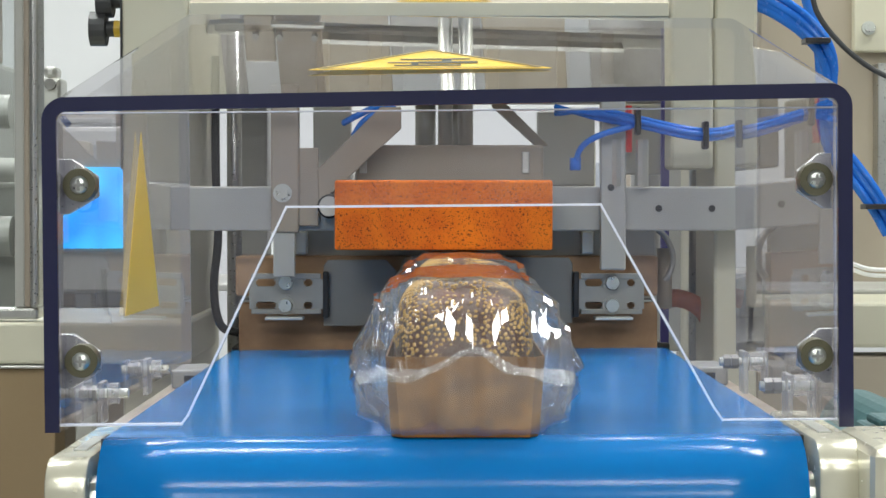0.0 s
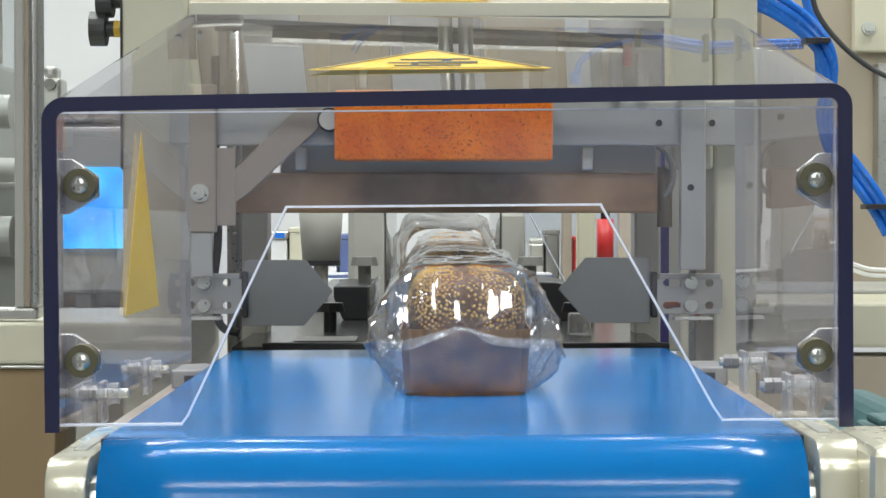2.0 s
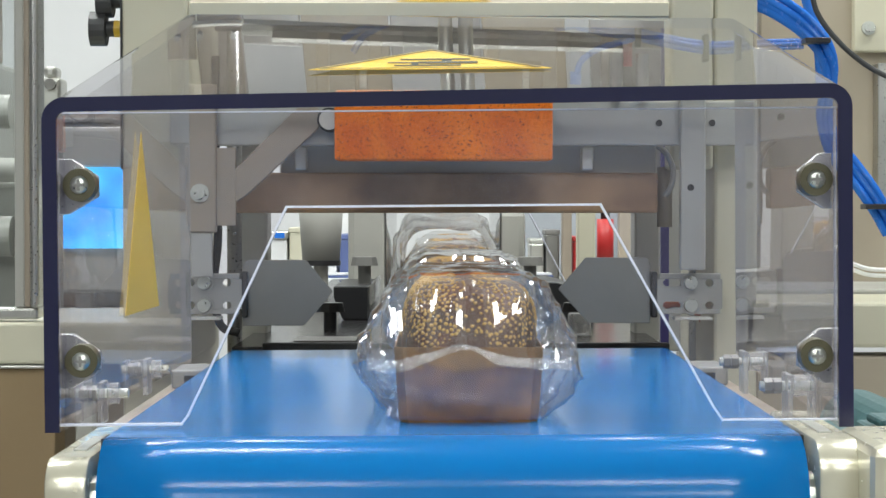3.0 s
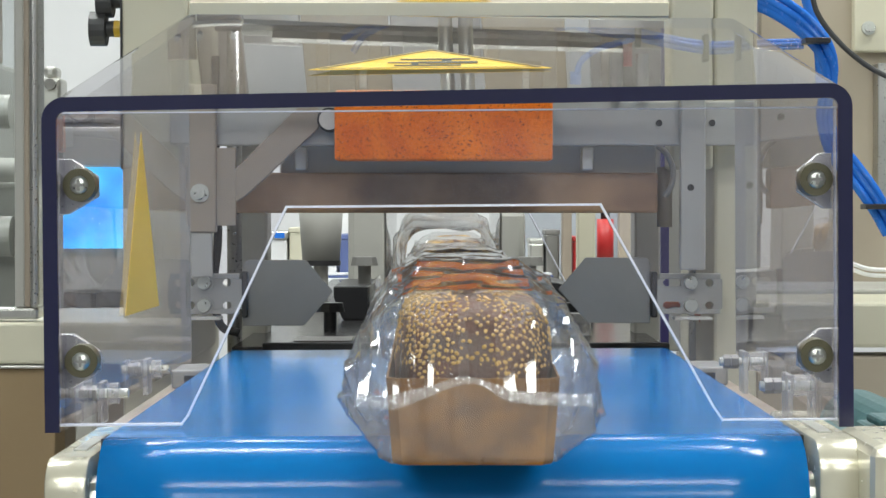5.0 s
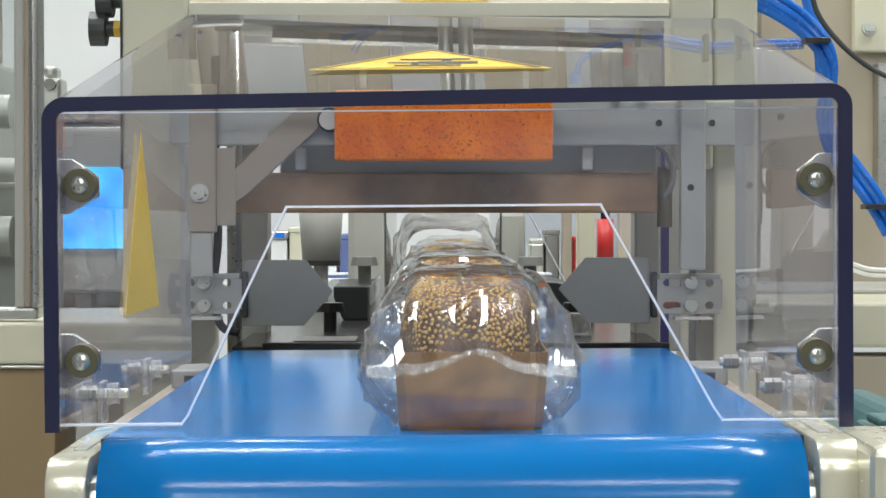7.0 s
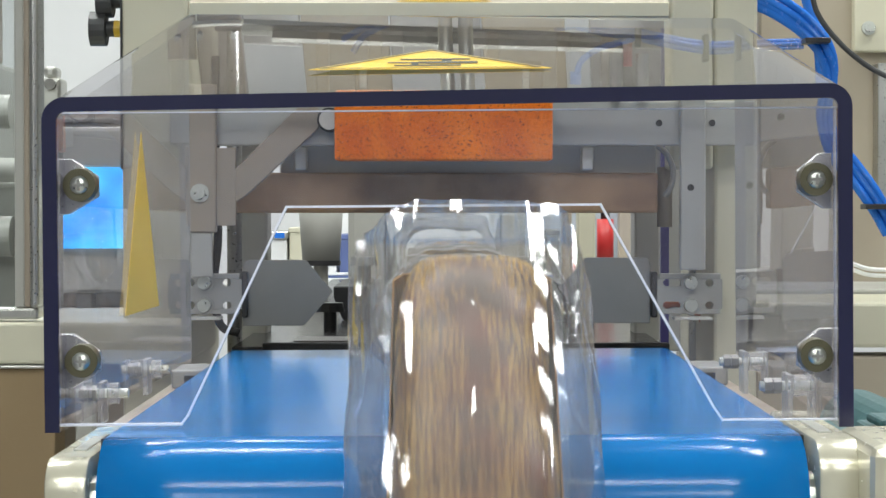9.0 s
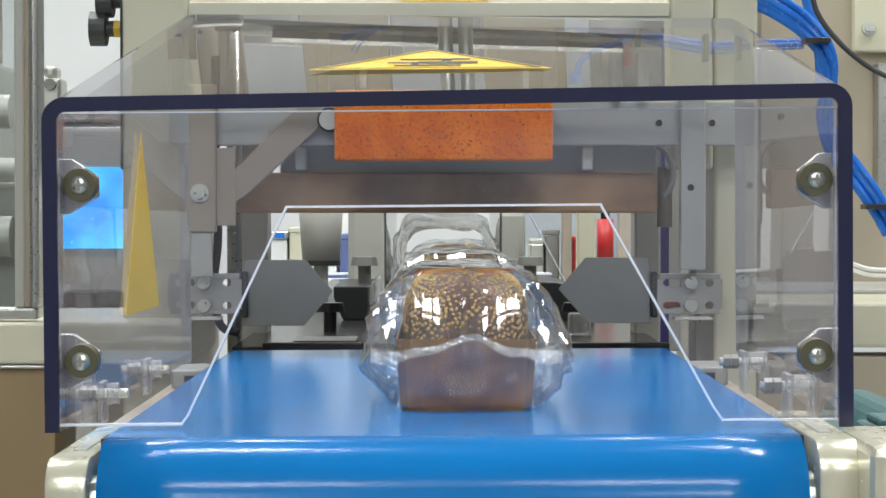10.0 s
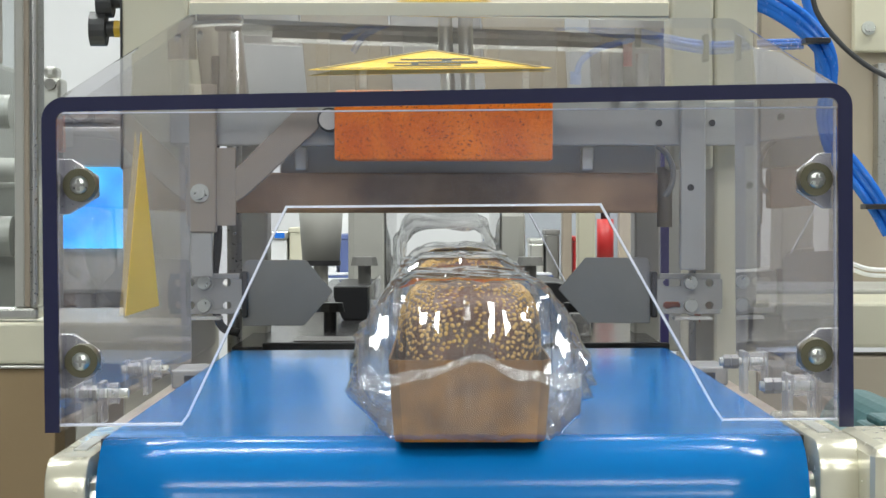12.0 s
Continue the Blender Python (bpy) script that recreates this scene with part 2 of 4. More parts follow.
def unseen_ceiling_light(deep):
    g = thing("unseen_ceiling_light", "unseen white ceiling light with a long lit diffuser" if deep < 1 else "large unseen ceiling panel added for soft front light", "ceiling light", (0, 0, CEILING_Z), "ceiling lights in rows")
    d = deep / 2
    part("housing", box(-0.8, 0.8, -d - 0.04, d + 0.04, -0.09, 0.0, 0.01), M_WALL, g)
    part("diffuser", box(-0.76, 0.76, -d - 0.01, d + 0.01, -0.115, -0.09, 0.008), M_TUBE if deep < 1 else M_PANEL, g, "lit white diffuser")
    return g


for lx, ly, watts, deep in LAMPS:
    unseen_ceiling_light(deep).location = (lx, ly, CEILING_Z)


# ---- conveyor ----
def conveyor():
    c = thing("belt_conveyor", "bright blue glossy conveyor belt in a cream metal frame", "conveyor", (0, 0, BELT_Z))
    c.matrix_world = pose(0, 1.4, BELT_Z, 0, -0.35, 0)
    # the belt runs round a nose roller at each end
    hw, r, ya, yb, cx = 0.2286, 0.045, -0.027, 0.795, 0.006
    prof = []
    for k in range(17):
        a = math.pi / 2 + k * math.pi / 16
        prof.append((ya + r * math.cos(a), -r + r * math.sin(a)))
    for k in range(17):
        a = -math.pi / 2 + k * math.pi / 16
        prof.append((yb + 0.02 * math.cos(a), -0.02 + 0.02 * math.sin(a) - (0.05 if k == 0 else 0)))
    bm = bmesh.new()
    n = len(prof)
    cols = [[bm.verts.new((cx - hw + 2 * hw * i / 8, y, z)) for y, z in prof] for i in range(9)]
    for a, b in zip(cols, cols[1:]):
        for k in range(n):
            bm.faces.new((a[k], a[(k + 1) % n], b[(k + 1) % n], b[k]))
    bm.faces.new(cols[0]), bm.faces.new(cols[-1])
    belt = part("belt", bm, M_BELT, c, "glossy blue plastic belt", smooth=False)
    for f in belt.data.polygons:
        f.use_smooth = len(f.vertices) == 4 and abs(f.normal.z) < 0.9995
    for s, xi, xo, z1 in ((-1, -0.2308, -0.2585, -0.0115), (1, 0.2430, 0.2723, -0.0025)):
        # cream end casting with a rounded nose, and the side rail behind it
        pts = []
        for k in range(9):
            a = math.pi / 2 + k * math.pi / 2 / 8
            pts.append((-0.035 + 0.022 * math.cos(a), z1 - 0.022 + 0.022 * math.sin(a)))
        pts += [(-0.057, -0.16), (0.15, -0.16), (0.15, z1)]
        bm = prism(pts, 0, 1.0, 0.0)
        for v in bm.verts:
            v.co = Vector((xi + (xo - xi) * v.co.y, v.co.x, v.co.z))
        bmesh.ops.recalc_face_normals(bm, faces=bm.faces)
        bmesh.ops.bevel(bm, geom=[e for e in bm.edges if e.calc_face_angle(0) > 1.2], offset=0.003, segments=2, affect="EDGES", profile=0.5)
        for e in bm.edges:
            e.smooth = e.calc_face_angle(0) < 0.5
        part("end_casting", bm, M_CAP, c, "cream metal end casting with rounded nose", smooth=True)
        part("side_rail", box(xi, xo, 0.152, 0.80, -0.16, -0.016, 0.002), M_BRACE, c, "taupe metal side rail")
        part("casting_slot", box(xi + (xo - xi) * 0.30, xi + (xo - xi) * 0.62, -0.005, 0.075, z1 - 0.0005, z1 + 0.0012, 0.0005), M_GREYPAINT, c)
        edge = cx + s * hw
        part("inner_ledge", box(edge + s * 0.0012, xi, 0.03, 0.80, -0.03, -0.006, 0.0008), M_BRACE, c)
        part("bearing", rod((edge + s * 0.001, ya, -0.045), (xi, ya, -0.045), 0.020), M_SCREW, c, "worn steel shaft bearing")
        part("shaft_plate", box(min(edge + s * 0.001, xi - s * 0.0005), max(edge + s * 0.001, xi - s * 0.0005), 0.0, 0.028, -0.15, -0.004), M_BLACK, c)
        part("tension_block", box(xi - s * 0.009, xi + s * 0.020, 0.52, 0.60, -0.016, 0.001, 0.002), M_DULL, c, "grey tension block")
        part("block_slot", box(xi - s * 0.004, xi + s * 0.008, 0.5185, 0.5205, -0.010, -0.004, 0.0), M_BLACK, c)
        for y in (0.15, 0.65):
            part("leg", box(xi, xo, y - 0.025, y + 0.025, -BELT_Z, -0.16, 0.003), M_PAINT, c)
    return c


conveyor()


# ---- hood ----
def hood():
    h = thing("safety_hood", "clear polycarbonate safety hood with dark cut edges and trapezoid opening", "guard")
    h.matrix_world = pose(0, 1.40, BELT_Z, 0, -0.45, 0)
    y0, y1 = 0.0, 0.635
    xl, xr, zb, zt, rad, th = -0.2680, 0.2765, 0.0006, 0.229, 0.0155, 0.0098
    rise = 0.114

    def outline(inset):
        l, r, t, q = xl + inset, xr - inset, zt - inset, rad - inset
        pts = [(l, zb)]
        for k in range(9):
            a = math.pi - k * math.pi / 16
            pts.append((l + q + q * math.cos(a), t - q + q * math.sin(a)))
        pts += [(l + q + (r - l - 2 * q) * k / 12, t) for k in range(1, 12)]
        for k in range(9):
            a = math.pi / 2 - k * math.pi / 16
            pts.append((r - q + q * math.cos(a), t - q + q * math.sin(a)))
        return pts + [(r, zb)]

    out, inn = outline(0), outline(th)
    n = len(out)

    def ring(bm, pts, y, up):
        return [bm.verts.new((x + (0.016 + 0.0147 * x if up else 0), y, z + ((up - 0.0072 - 0.0156 * x if up else 0.0105 * x) if z > zt - 0.03 else 0))) for x, z in pts]

    # the bent sheet: a top that climbs to the back, and two upright sides
    def between(a, b, steps=10):
        return [[bm.verts.new(p.co.lerp(q.co, i / steps)) for p, q in zip(a, b)] for i in range(steps + 1)]

    bm = bmesh.new()
    ends = [ring(bm, out, y0 + 0.004, 0), ring(bm, out, y1, rise), ring(bm, inn, y0 + 0.004, 0), ring(bm, inn, y1, rise)]
    for rows, face in ((between(ends[0], ends[1]), 0), (between(ends[2], ends[3]), 1)):
        for a, b in zip(rows, rows[1:]):
            for k in range(n - 1):
                f = bm.faces.new((a[k], a[k + 1], b[k + 1], b[k]))
                over = 4 < k < n - 6
                f.material_index = 0 if over == (face == 0) else 1
    for q in ends:
        for v in q:
            bm.verts.remove(v)
    sheet = part("bent_sheet", bm, M_SHEET, h, "clear bent sheet", smooth=True)
    sheet.data.materials.append(M_INNER)
    sheet.visible_shadow = False
    # its dark front cut edge
    bm = bmesh.new()
    a, b, c, d = ring(bm, out, y0, 0), ring(bm, inn, y0, 0), ring(bm, out, y0 + 0.004, 0), ring(bm, inn, y0 + 0.004, 0)
    for k in range(n - 1):
        bm.faces.new((a[k], a[k + 1], b[k + 1], b[k]))
        bm.faces.new((a[k], a[k + 1], c[k + 1], c[k]))
        bm.faces.new((b[k], b[k + 1], d[k + 1], d[k]))
        bm.faces.new((c[k], c[k + 1], d[k + 1], d[k]))
    for k in (0, n - 1):
        bm.faces.new((a[k], b[k], d[k], c[k]))
    part("front_edge", bm, M_EDGE, h, "dark blue cut edge")
    # back cut edge
    bm = bmesh.new()
    a, b = ring(bm, out, y1, rise), ring(bm, inn, y1, rise)
    c, d = ring(bm, out, y1 + 0.003, rise), ring(bm, inn, y1 + 0.003, rise)
    for k in range(n - 1):
        bm.faces.new((a[k], a[k + 1], b[k + 1], b[k]))
        bm.faces.new((c[k], c[k + 1], d[k + 1], d[k]))
        bm.faces.new((a[k], a[k + 1], c[k + 1], c[k]))
    part("back_edge", bm, M_GREYPAINT, h)
    # front plate with the trapezoid opening
    fy = 0.022
    pl, pr, pt, pb = -0.2626, 0.2687, 0.2165, 0.0035
    cut = [(-0.1789, pb), (-0.1743, pb + 0.006), (-0.1056, 0.1515), (0.1087, 0.1515), (0.1851, pb + 0.009), (0.1912, pb)]
    pts = [(pl, pb)] + cut + [(pr, pb), (pr, pt), (pl, pt)]
    bm = bmesh.new()
    left = [(pl, pb), cut[0], cut[1], cut[2], (cut[2][0], pt), (pl, pt)]
    mid = [cut[2], cut[3], (cut[3][0], pt), (cut[2][0], pt)]
    right = [cut[3], cut[4], cut[5], (pr, pb), (pr, pt), (cut[3][0], pt)]
    for q in (left, mid, right):
        bm.faces.new([bm.verts.new((x, fy, z)) for x, z in q])
    bmesh.ops.remove_doubles(bm, verts=bm.verts, dist=1e-5)
    plate = part("front_plate", bm, M_PLATE, h, "clear front plate with trapezoid opening")
    plate.visible_shadow = False
    bm = bmesh.new()
    for i in range(len(pts)):
        (x0, z0), (x1, z1) = pts[i], pts[(i + 1) % len(pts)]
        outer = i >= len(cut) + 1 or i == len(cut)
        w = 0.0005 if outer else 0.0008
        t = Vector((x1 - x0, 0, z1 - z0)).normalized()
        nn = Vector((-t.z, 0, t.x)) * w
        fq = fy - 0.001 - 0.0003 * (i % 3)
        vs = [Vector((x0, fq, z0)), Vector((x1, fq, z1))]
        q = [vs[0] - nn - t * w, vs[1] - nn + t * w, vs[1] + nn + t * w, vs[0] + nn - t * w]
        lo = [bm.verts.new(v) for v in q]
        hi = [bm.verts.new(v + Vector((0, 0.006, 0))) for v in q]
        bm.faces.new(lo), bm.faces.new(hi)
        for k in range(4):
            bm.faces.new((lo[k], lo[(k + 1) % 4], hi[(k + 1) % 4], hi[k]))
    part("plate_edge", bm, M_LIP, h, "bright polished cut edge")
    # corner brackets with rubber washers and cross-head screws
    for sx, bx in ((1, -0.2460), (-1, 0.2549)):
        for bz in (0.1675, 0.0475):
            wx = pl + 0.001 if sx > 0 else pr - 0.001
            p = [(wx, bz + 0.018), (wx + sx * 0.009, bz + 0.018), (bx + sx * 0.011, bz + 0.006), (bx + sx * 0.011, bz - 0.008), (wx + sx * 0.006, bz - 0.02), (wx, bz - 0.02)]
            br = part("corner_bracket", prism(p, fy + 0.007, fy + 0.013, 0.0008), M_STEEL, h, "bent steel corner bracket")
            part("rubber_washer", rod((bx, fy - 0.006, bz), (bx, fy + 0.006, bz), 0.0112, sides=32, r2=0.0118), M_RUBBER, br, smooth=False)
            bm = bmesh.new()
            bmesh.ops.create_uvsphere(bm, u_segments=24, v_segments=12, radius=0.0064)
            for v in bm.verts:
                v.co = Vector((bx + v.co.x, fy - 0.0055 - max(v.co.z, 0) * 0.55, bz + v.co.y))
            sc = part("screw", bm, M_SCREW, br, "shiny cross-head screw", smooth=True)
            bm = box(bx - 0.0038, bx + 0.0038, fy - 0.0098, fy - 0.008, bz - 0.0010, bz + 0.0010)
            box(bx - 0.0010, bx + 0.0010, fy - 0.0097, fy - 0.008, bz - 0.0038, bz + 0.0038, bm=bm)
            part("cross_recess", bm, M_DARKSTEEL, br)
    # stand-off bolts that carry the sides
    for s, spots in ((-1, ((0.13, 0.0155), (0.36, 0.015))), (1, ((0.11, 0.019), (0.33, 0.020)))):
        for y, z in spots:
            x = s * 0.250
            up = part("mounting_post", box(x - 0.002, x + 0.002, y - 0.014, y + 0.014, -0.006, z + 0.009, 0.0008), M_FROST, h, "scuffed clear acrylic post")
            part("bolt", rod((x - 0.02, y, z), (x + 0.019, y, z), 0.0035), M_SCREW, up)
            part("standoff", rod((x + 0.004, y, z), (x + s * 0.016 if s > 0 else x + 0.012, y, z), 0.0078), M_FROST, up)
            part("second_post", box(x + s * 0.016, x + s * 0.019, y - 0.012, y + 0.012, -0.006, z + 0.008, 0.0008), M_FROST, up)
            for nx in (x - 0.014, x - 0.0075):
                part("nut", rod((nx - 0.003, y, z), (nx + 0.003, y, z), 0.0058, sides=6), M_DARKSTEEL, up)
    return h, (xl + th + 0.001, y1, rise, zt)


HOOD, HOODIN = hood()


def warning_label(parent, m, w, name="warning_label", printed=True):
    """A yellow triangle with a black border and a crushed-limb pictogram, lying in its own xy plane."""
    h = w * 0.866
    def tri(s, z0, z1):
        cx, cy = 0, h / 3
        p = [(-w / 2, 0), (w / 2, 0), (0, h)]
        p = [(cx + (x - cx) * s, cy + (y - cy) * s) for x, y in p]
        bm = prism(p, z0, z1)
        for v in bm.verts:
            v.co = m @ Vector((v.co.x, v.co.z, v.co.y))
        return bm
    lab = part(name, tri(1.0, 0, 0.0004), M_YELLOW, parent, "yellow warning triangle sticker")
    if not printed:
        return lab
    bm = bmesh.new()
    for (s1, s2) in ((0.93, 0.87),):
        cy = h / 3
        rings = []
        for s in (s1, s2):
            rings.append([bm.verts.new(m @ Vector((x * s, cy + (y - cy) * s, 0.0008))) for x, y in ((-w / 2, 0), (w / 2, 0), (0, h))])
        for k in range(3):
            bm.faces.new((rings[0][k], rings[0][(k + 1) % 3], rings[1][(k + 1) % 3], rings[1][k]))
    part("border", bm, M_INK, lab, "black border line")
    bm = bmesh.new()
    for x0, x1, y0, y1 in ((-0.15, 0.13, 0.10, 0.15), (-0.13, 0.17, 0.36, 0.41), (-0.05, 0.20, 0.20, 0.29), (-0.18, -0.02, 0.225, 0.265), (0.05, 0.09, 0.29, 0.36), (-0.08, -0.05, 0.15, 0.225)):
        q = [(x0 * w, y0 * w), (x1 * w, y0 * w), (x1 * w, y1 * w), (x0 * w, y1 * w)]
        bm.faces.new([bm.verts.new(m @ Vector((x, y, 0.0009))) for x, y in q])
    part("pictogram", bm, M_INK, lab, "black pictogram bars")
    return lab


slope = math.degrees(math.atan2(0.1068, 0.635))
warning_label(HOOD, pose(-0.0075, 0.128, 0.229 + 0.128 * 0.1682 + 0.0008, slope, 0, 0), 0.178)
side = pose(HOODIN[0] + 0.0075, 0.335, 0.066, 90, 0, 88.92)
warning_label(HOOD, side, 0.172, "side_warning_label", False)

# ---- sealing press ----
def bolt_face(x, y, z, r, parent, name="bolt"):
    bm = rod((x, y - 0.004, z), (x, y, z), r * 1.5, sides=24)
    rod((x, y - 0.009, z), (x, y - 0.004, z), r, bm, sides=6)
    return part(name, bm, M_SCREW, parent)


def press_frame():
    g = thing("sealing_press", "cream painted steel press frame with columns and crossbeam", "press")
    part("side_plate", box(-0.3505, -0.2794, 2.28, 2.60, 0.0, 1.72, 0.003), M_PAINT, g, "cream painted side plate")
    part("edge_strip", box(-0.3524, -0.3505, 2.279, 2.60, 1.0913, 1.3158, 0.0), M_BLACK, g)
    part("crossbeam", box(-0.2575, 0.2294, 2.12, 2.19, 1.2434, 1.2578, 0.001), M_PAINT, g, "cream painted crossbeam")
    cover = box(-0.2575, 0.2294, -0.0, 0.30, -0.004, 0.0)
    bmesh.ops.transform(cover, matrix=pose(0, 2.121, 1.2578, 12, 0, 0), verts=cover.verts)
    part("sloped_cover", cover, M_BRACE, g, "taupe sloping cover plate")
    part("column", box(0.2462, 0.2930, 2.26, 2.32, 1.0908, 1.72, 0.004), M_PAINT, g)
    part("column", box(0.2961, 0.3437, 2.28, 2.60, 0.0, 1.72, 0.004), M_PAINT, g)
    part("back_column", box(-0.2606, -0.2240, 2.66, 2.72, 0.8785, 1.3617, 0.003), M_GREYPAINT, g)
    part("back_column", box(0.2445, 0.2775, 2.66, 2.72, 0.8785, 1.3617, 0.003), M_GREYPAINT, g)
    part("back_crossbeam", box(-0.3231, 0.2885, 2.62, 2.66, 1.1797, 1.3427, 0.003), M_MOTTLED, g, "mottled taupe back beam")
    # Dark strip for the dark band along the crossbeam's underside.
    part("dark_strip", box(-0.2560, 0.2294, 2.34, 2.36, 1.2480, 1.2680, 0.001), M_DARKSTEEL, g, "dark strip behind the crossbeam")
    for x in (-0.150, -0.085, 0.062, 0.150, 0.205):
        part("stiffener", box(x - 0.008, x + 0.008, 2.60, 2.618, 1.1830, 1.3400, 0.002), M_BRACE, g)
    part("back_plate", box(-0.1618, -0.1145, 2.60, 2.62, 1.0756, 1.1787, 0.002), M_GREYPAINT, g)
    part("back_plate", box(0.1174, 0.1890, 2.60, 2.62, 1.0756, 1.1687, 0.002), M_GREYPAINT, g)
    part("back_plate", box(0.1961, 0.2763, 2.61, 2.62, 1.0899, 1.1787, 0.002), M_ALU, g)
    part("back_plate", box(0.284, 0.335, 2.735, 2.745, 0.86, 1.17, 0.002), M_GREYPAINT, g)
    part("cylinder_head", box(-0.0465, 0.0345, 2.42, 2.5, 1.1762, 1.3197, 0.004), M_ALU, g, "grey pneumatic cylinder head")
    for x in (-0.0206, 0.0226):
        part("cylinder_tube", rod((x, 2.45, 1.1191), (x, 2.45, 1.1762), 0.012), M_ALU, g, "pale cylinder tube", smooth=True)
    for x, r in ((-0.2915, 0.007), (-0.2501, 0.009)):
        part("guide_rod", rod((x, 2.5, 0.8642), (x, 2.5, 1.3252), r), M_STEEL, g, "polished steel guide rod", smooth=True)
    part("guide_rod", rod((0.3016, 2.45, 0.8680), (0.3016, 2.45, 1.3197), 0.0125), M_STEEL, g, "polished steel guide rod", smooth=True)
    part("indigo_strip", box(0.2721, 0.2820, 2.6, 2.61, 0.8708, 1.2938), M_PURPLE, g, "indigo protective strip")
    # head of the press above the cover, mirrored by the hood
    head = part("head_beam", box(-0.2790, 0.2950, 2.44, 2.46, 1.356, 1.370, 0.002), M_GREYPAINT, g, "grey head beam")
    part("head_rail", box(-0.20, 0.21, 2.41, 2.438, 1.362, 1.368, 0.001), M_ALU, head, "pale head rail")
    # Unseen backdrop panels, added so the hood top mirrors taupe instead of wall.
    for x0, x1, z0, z1, m in ((-0.3505, -0.262, 1.36, 1.56, M_MOTTLED), (-0.262, -0.186, 1.36, 1.452, M_MOTTLED), (-0.186, -0.07, 1.36, 1.56, M_TAN), (-0.07, 0.05, 1.36, 1.47, M_MOTTLED),
                              (0.05, 0.16, 1.36, 1.56, M_TAN), (0.19, 0.3437, 1.36, 1.56, M_MOTTLED)):
        part("head_backdrop", box(x0 + 0.001, x1 - 0.001, 2.70, 2.72, z0, z1, 0.002), m, g, "unseen taupe backdrop panel for the hood reflection")
    # clamping knobs on the outside of the side plate
    for z, x1 in ((1.2502, -0.3963), (1.2820, -0.3887)):
        kn = part("clamp_knob", rod((x1, 2.35, z), (x1 + 0.0178, 2.35, z), 0.0195, sides=18), M_KNOB, g, "faded black clamping knob")
        part("knob_neck", rod((x1 + 0.0178, 2.35, z), (-0.3581, 2.35, z), 0.009), M_KNOB, kn)
        part("brass_collar", rod((x1 + 0.0268, 2.35, z), (x1 + 0.0338, 2.35, z), 0.0095), M_YELLOW, kn, "yellow collar")
    return g


FRAME = press_frame()
lab = thing("frame_warning_label", "yellow warning triangle sticker on cream crossbeam", "label")
warning_label(lab, pose(0.0011, 2.1230, 1.2578 + 0.0010, 12, 0, 0), 0.096, "sticker")

# dark cable down the inside of the frame
tagged(part("black_cable", tube([(-0.2681, 2.4600, 1.2274), (-0.2681, 2.4600, 1.0940), (-0.2655, 2.4600, 1.0140), (-0.2708, 2.4600, 0.9539), (-0.2628, 2.4600, 0.9106), (-0.2408, 2.4600, 0.9006)], 0.005), M_BLACK, smooth=True), "black cable hanging inside the press frame", "cable")


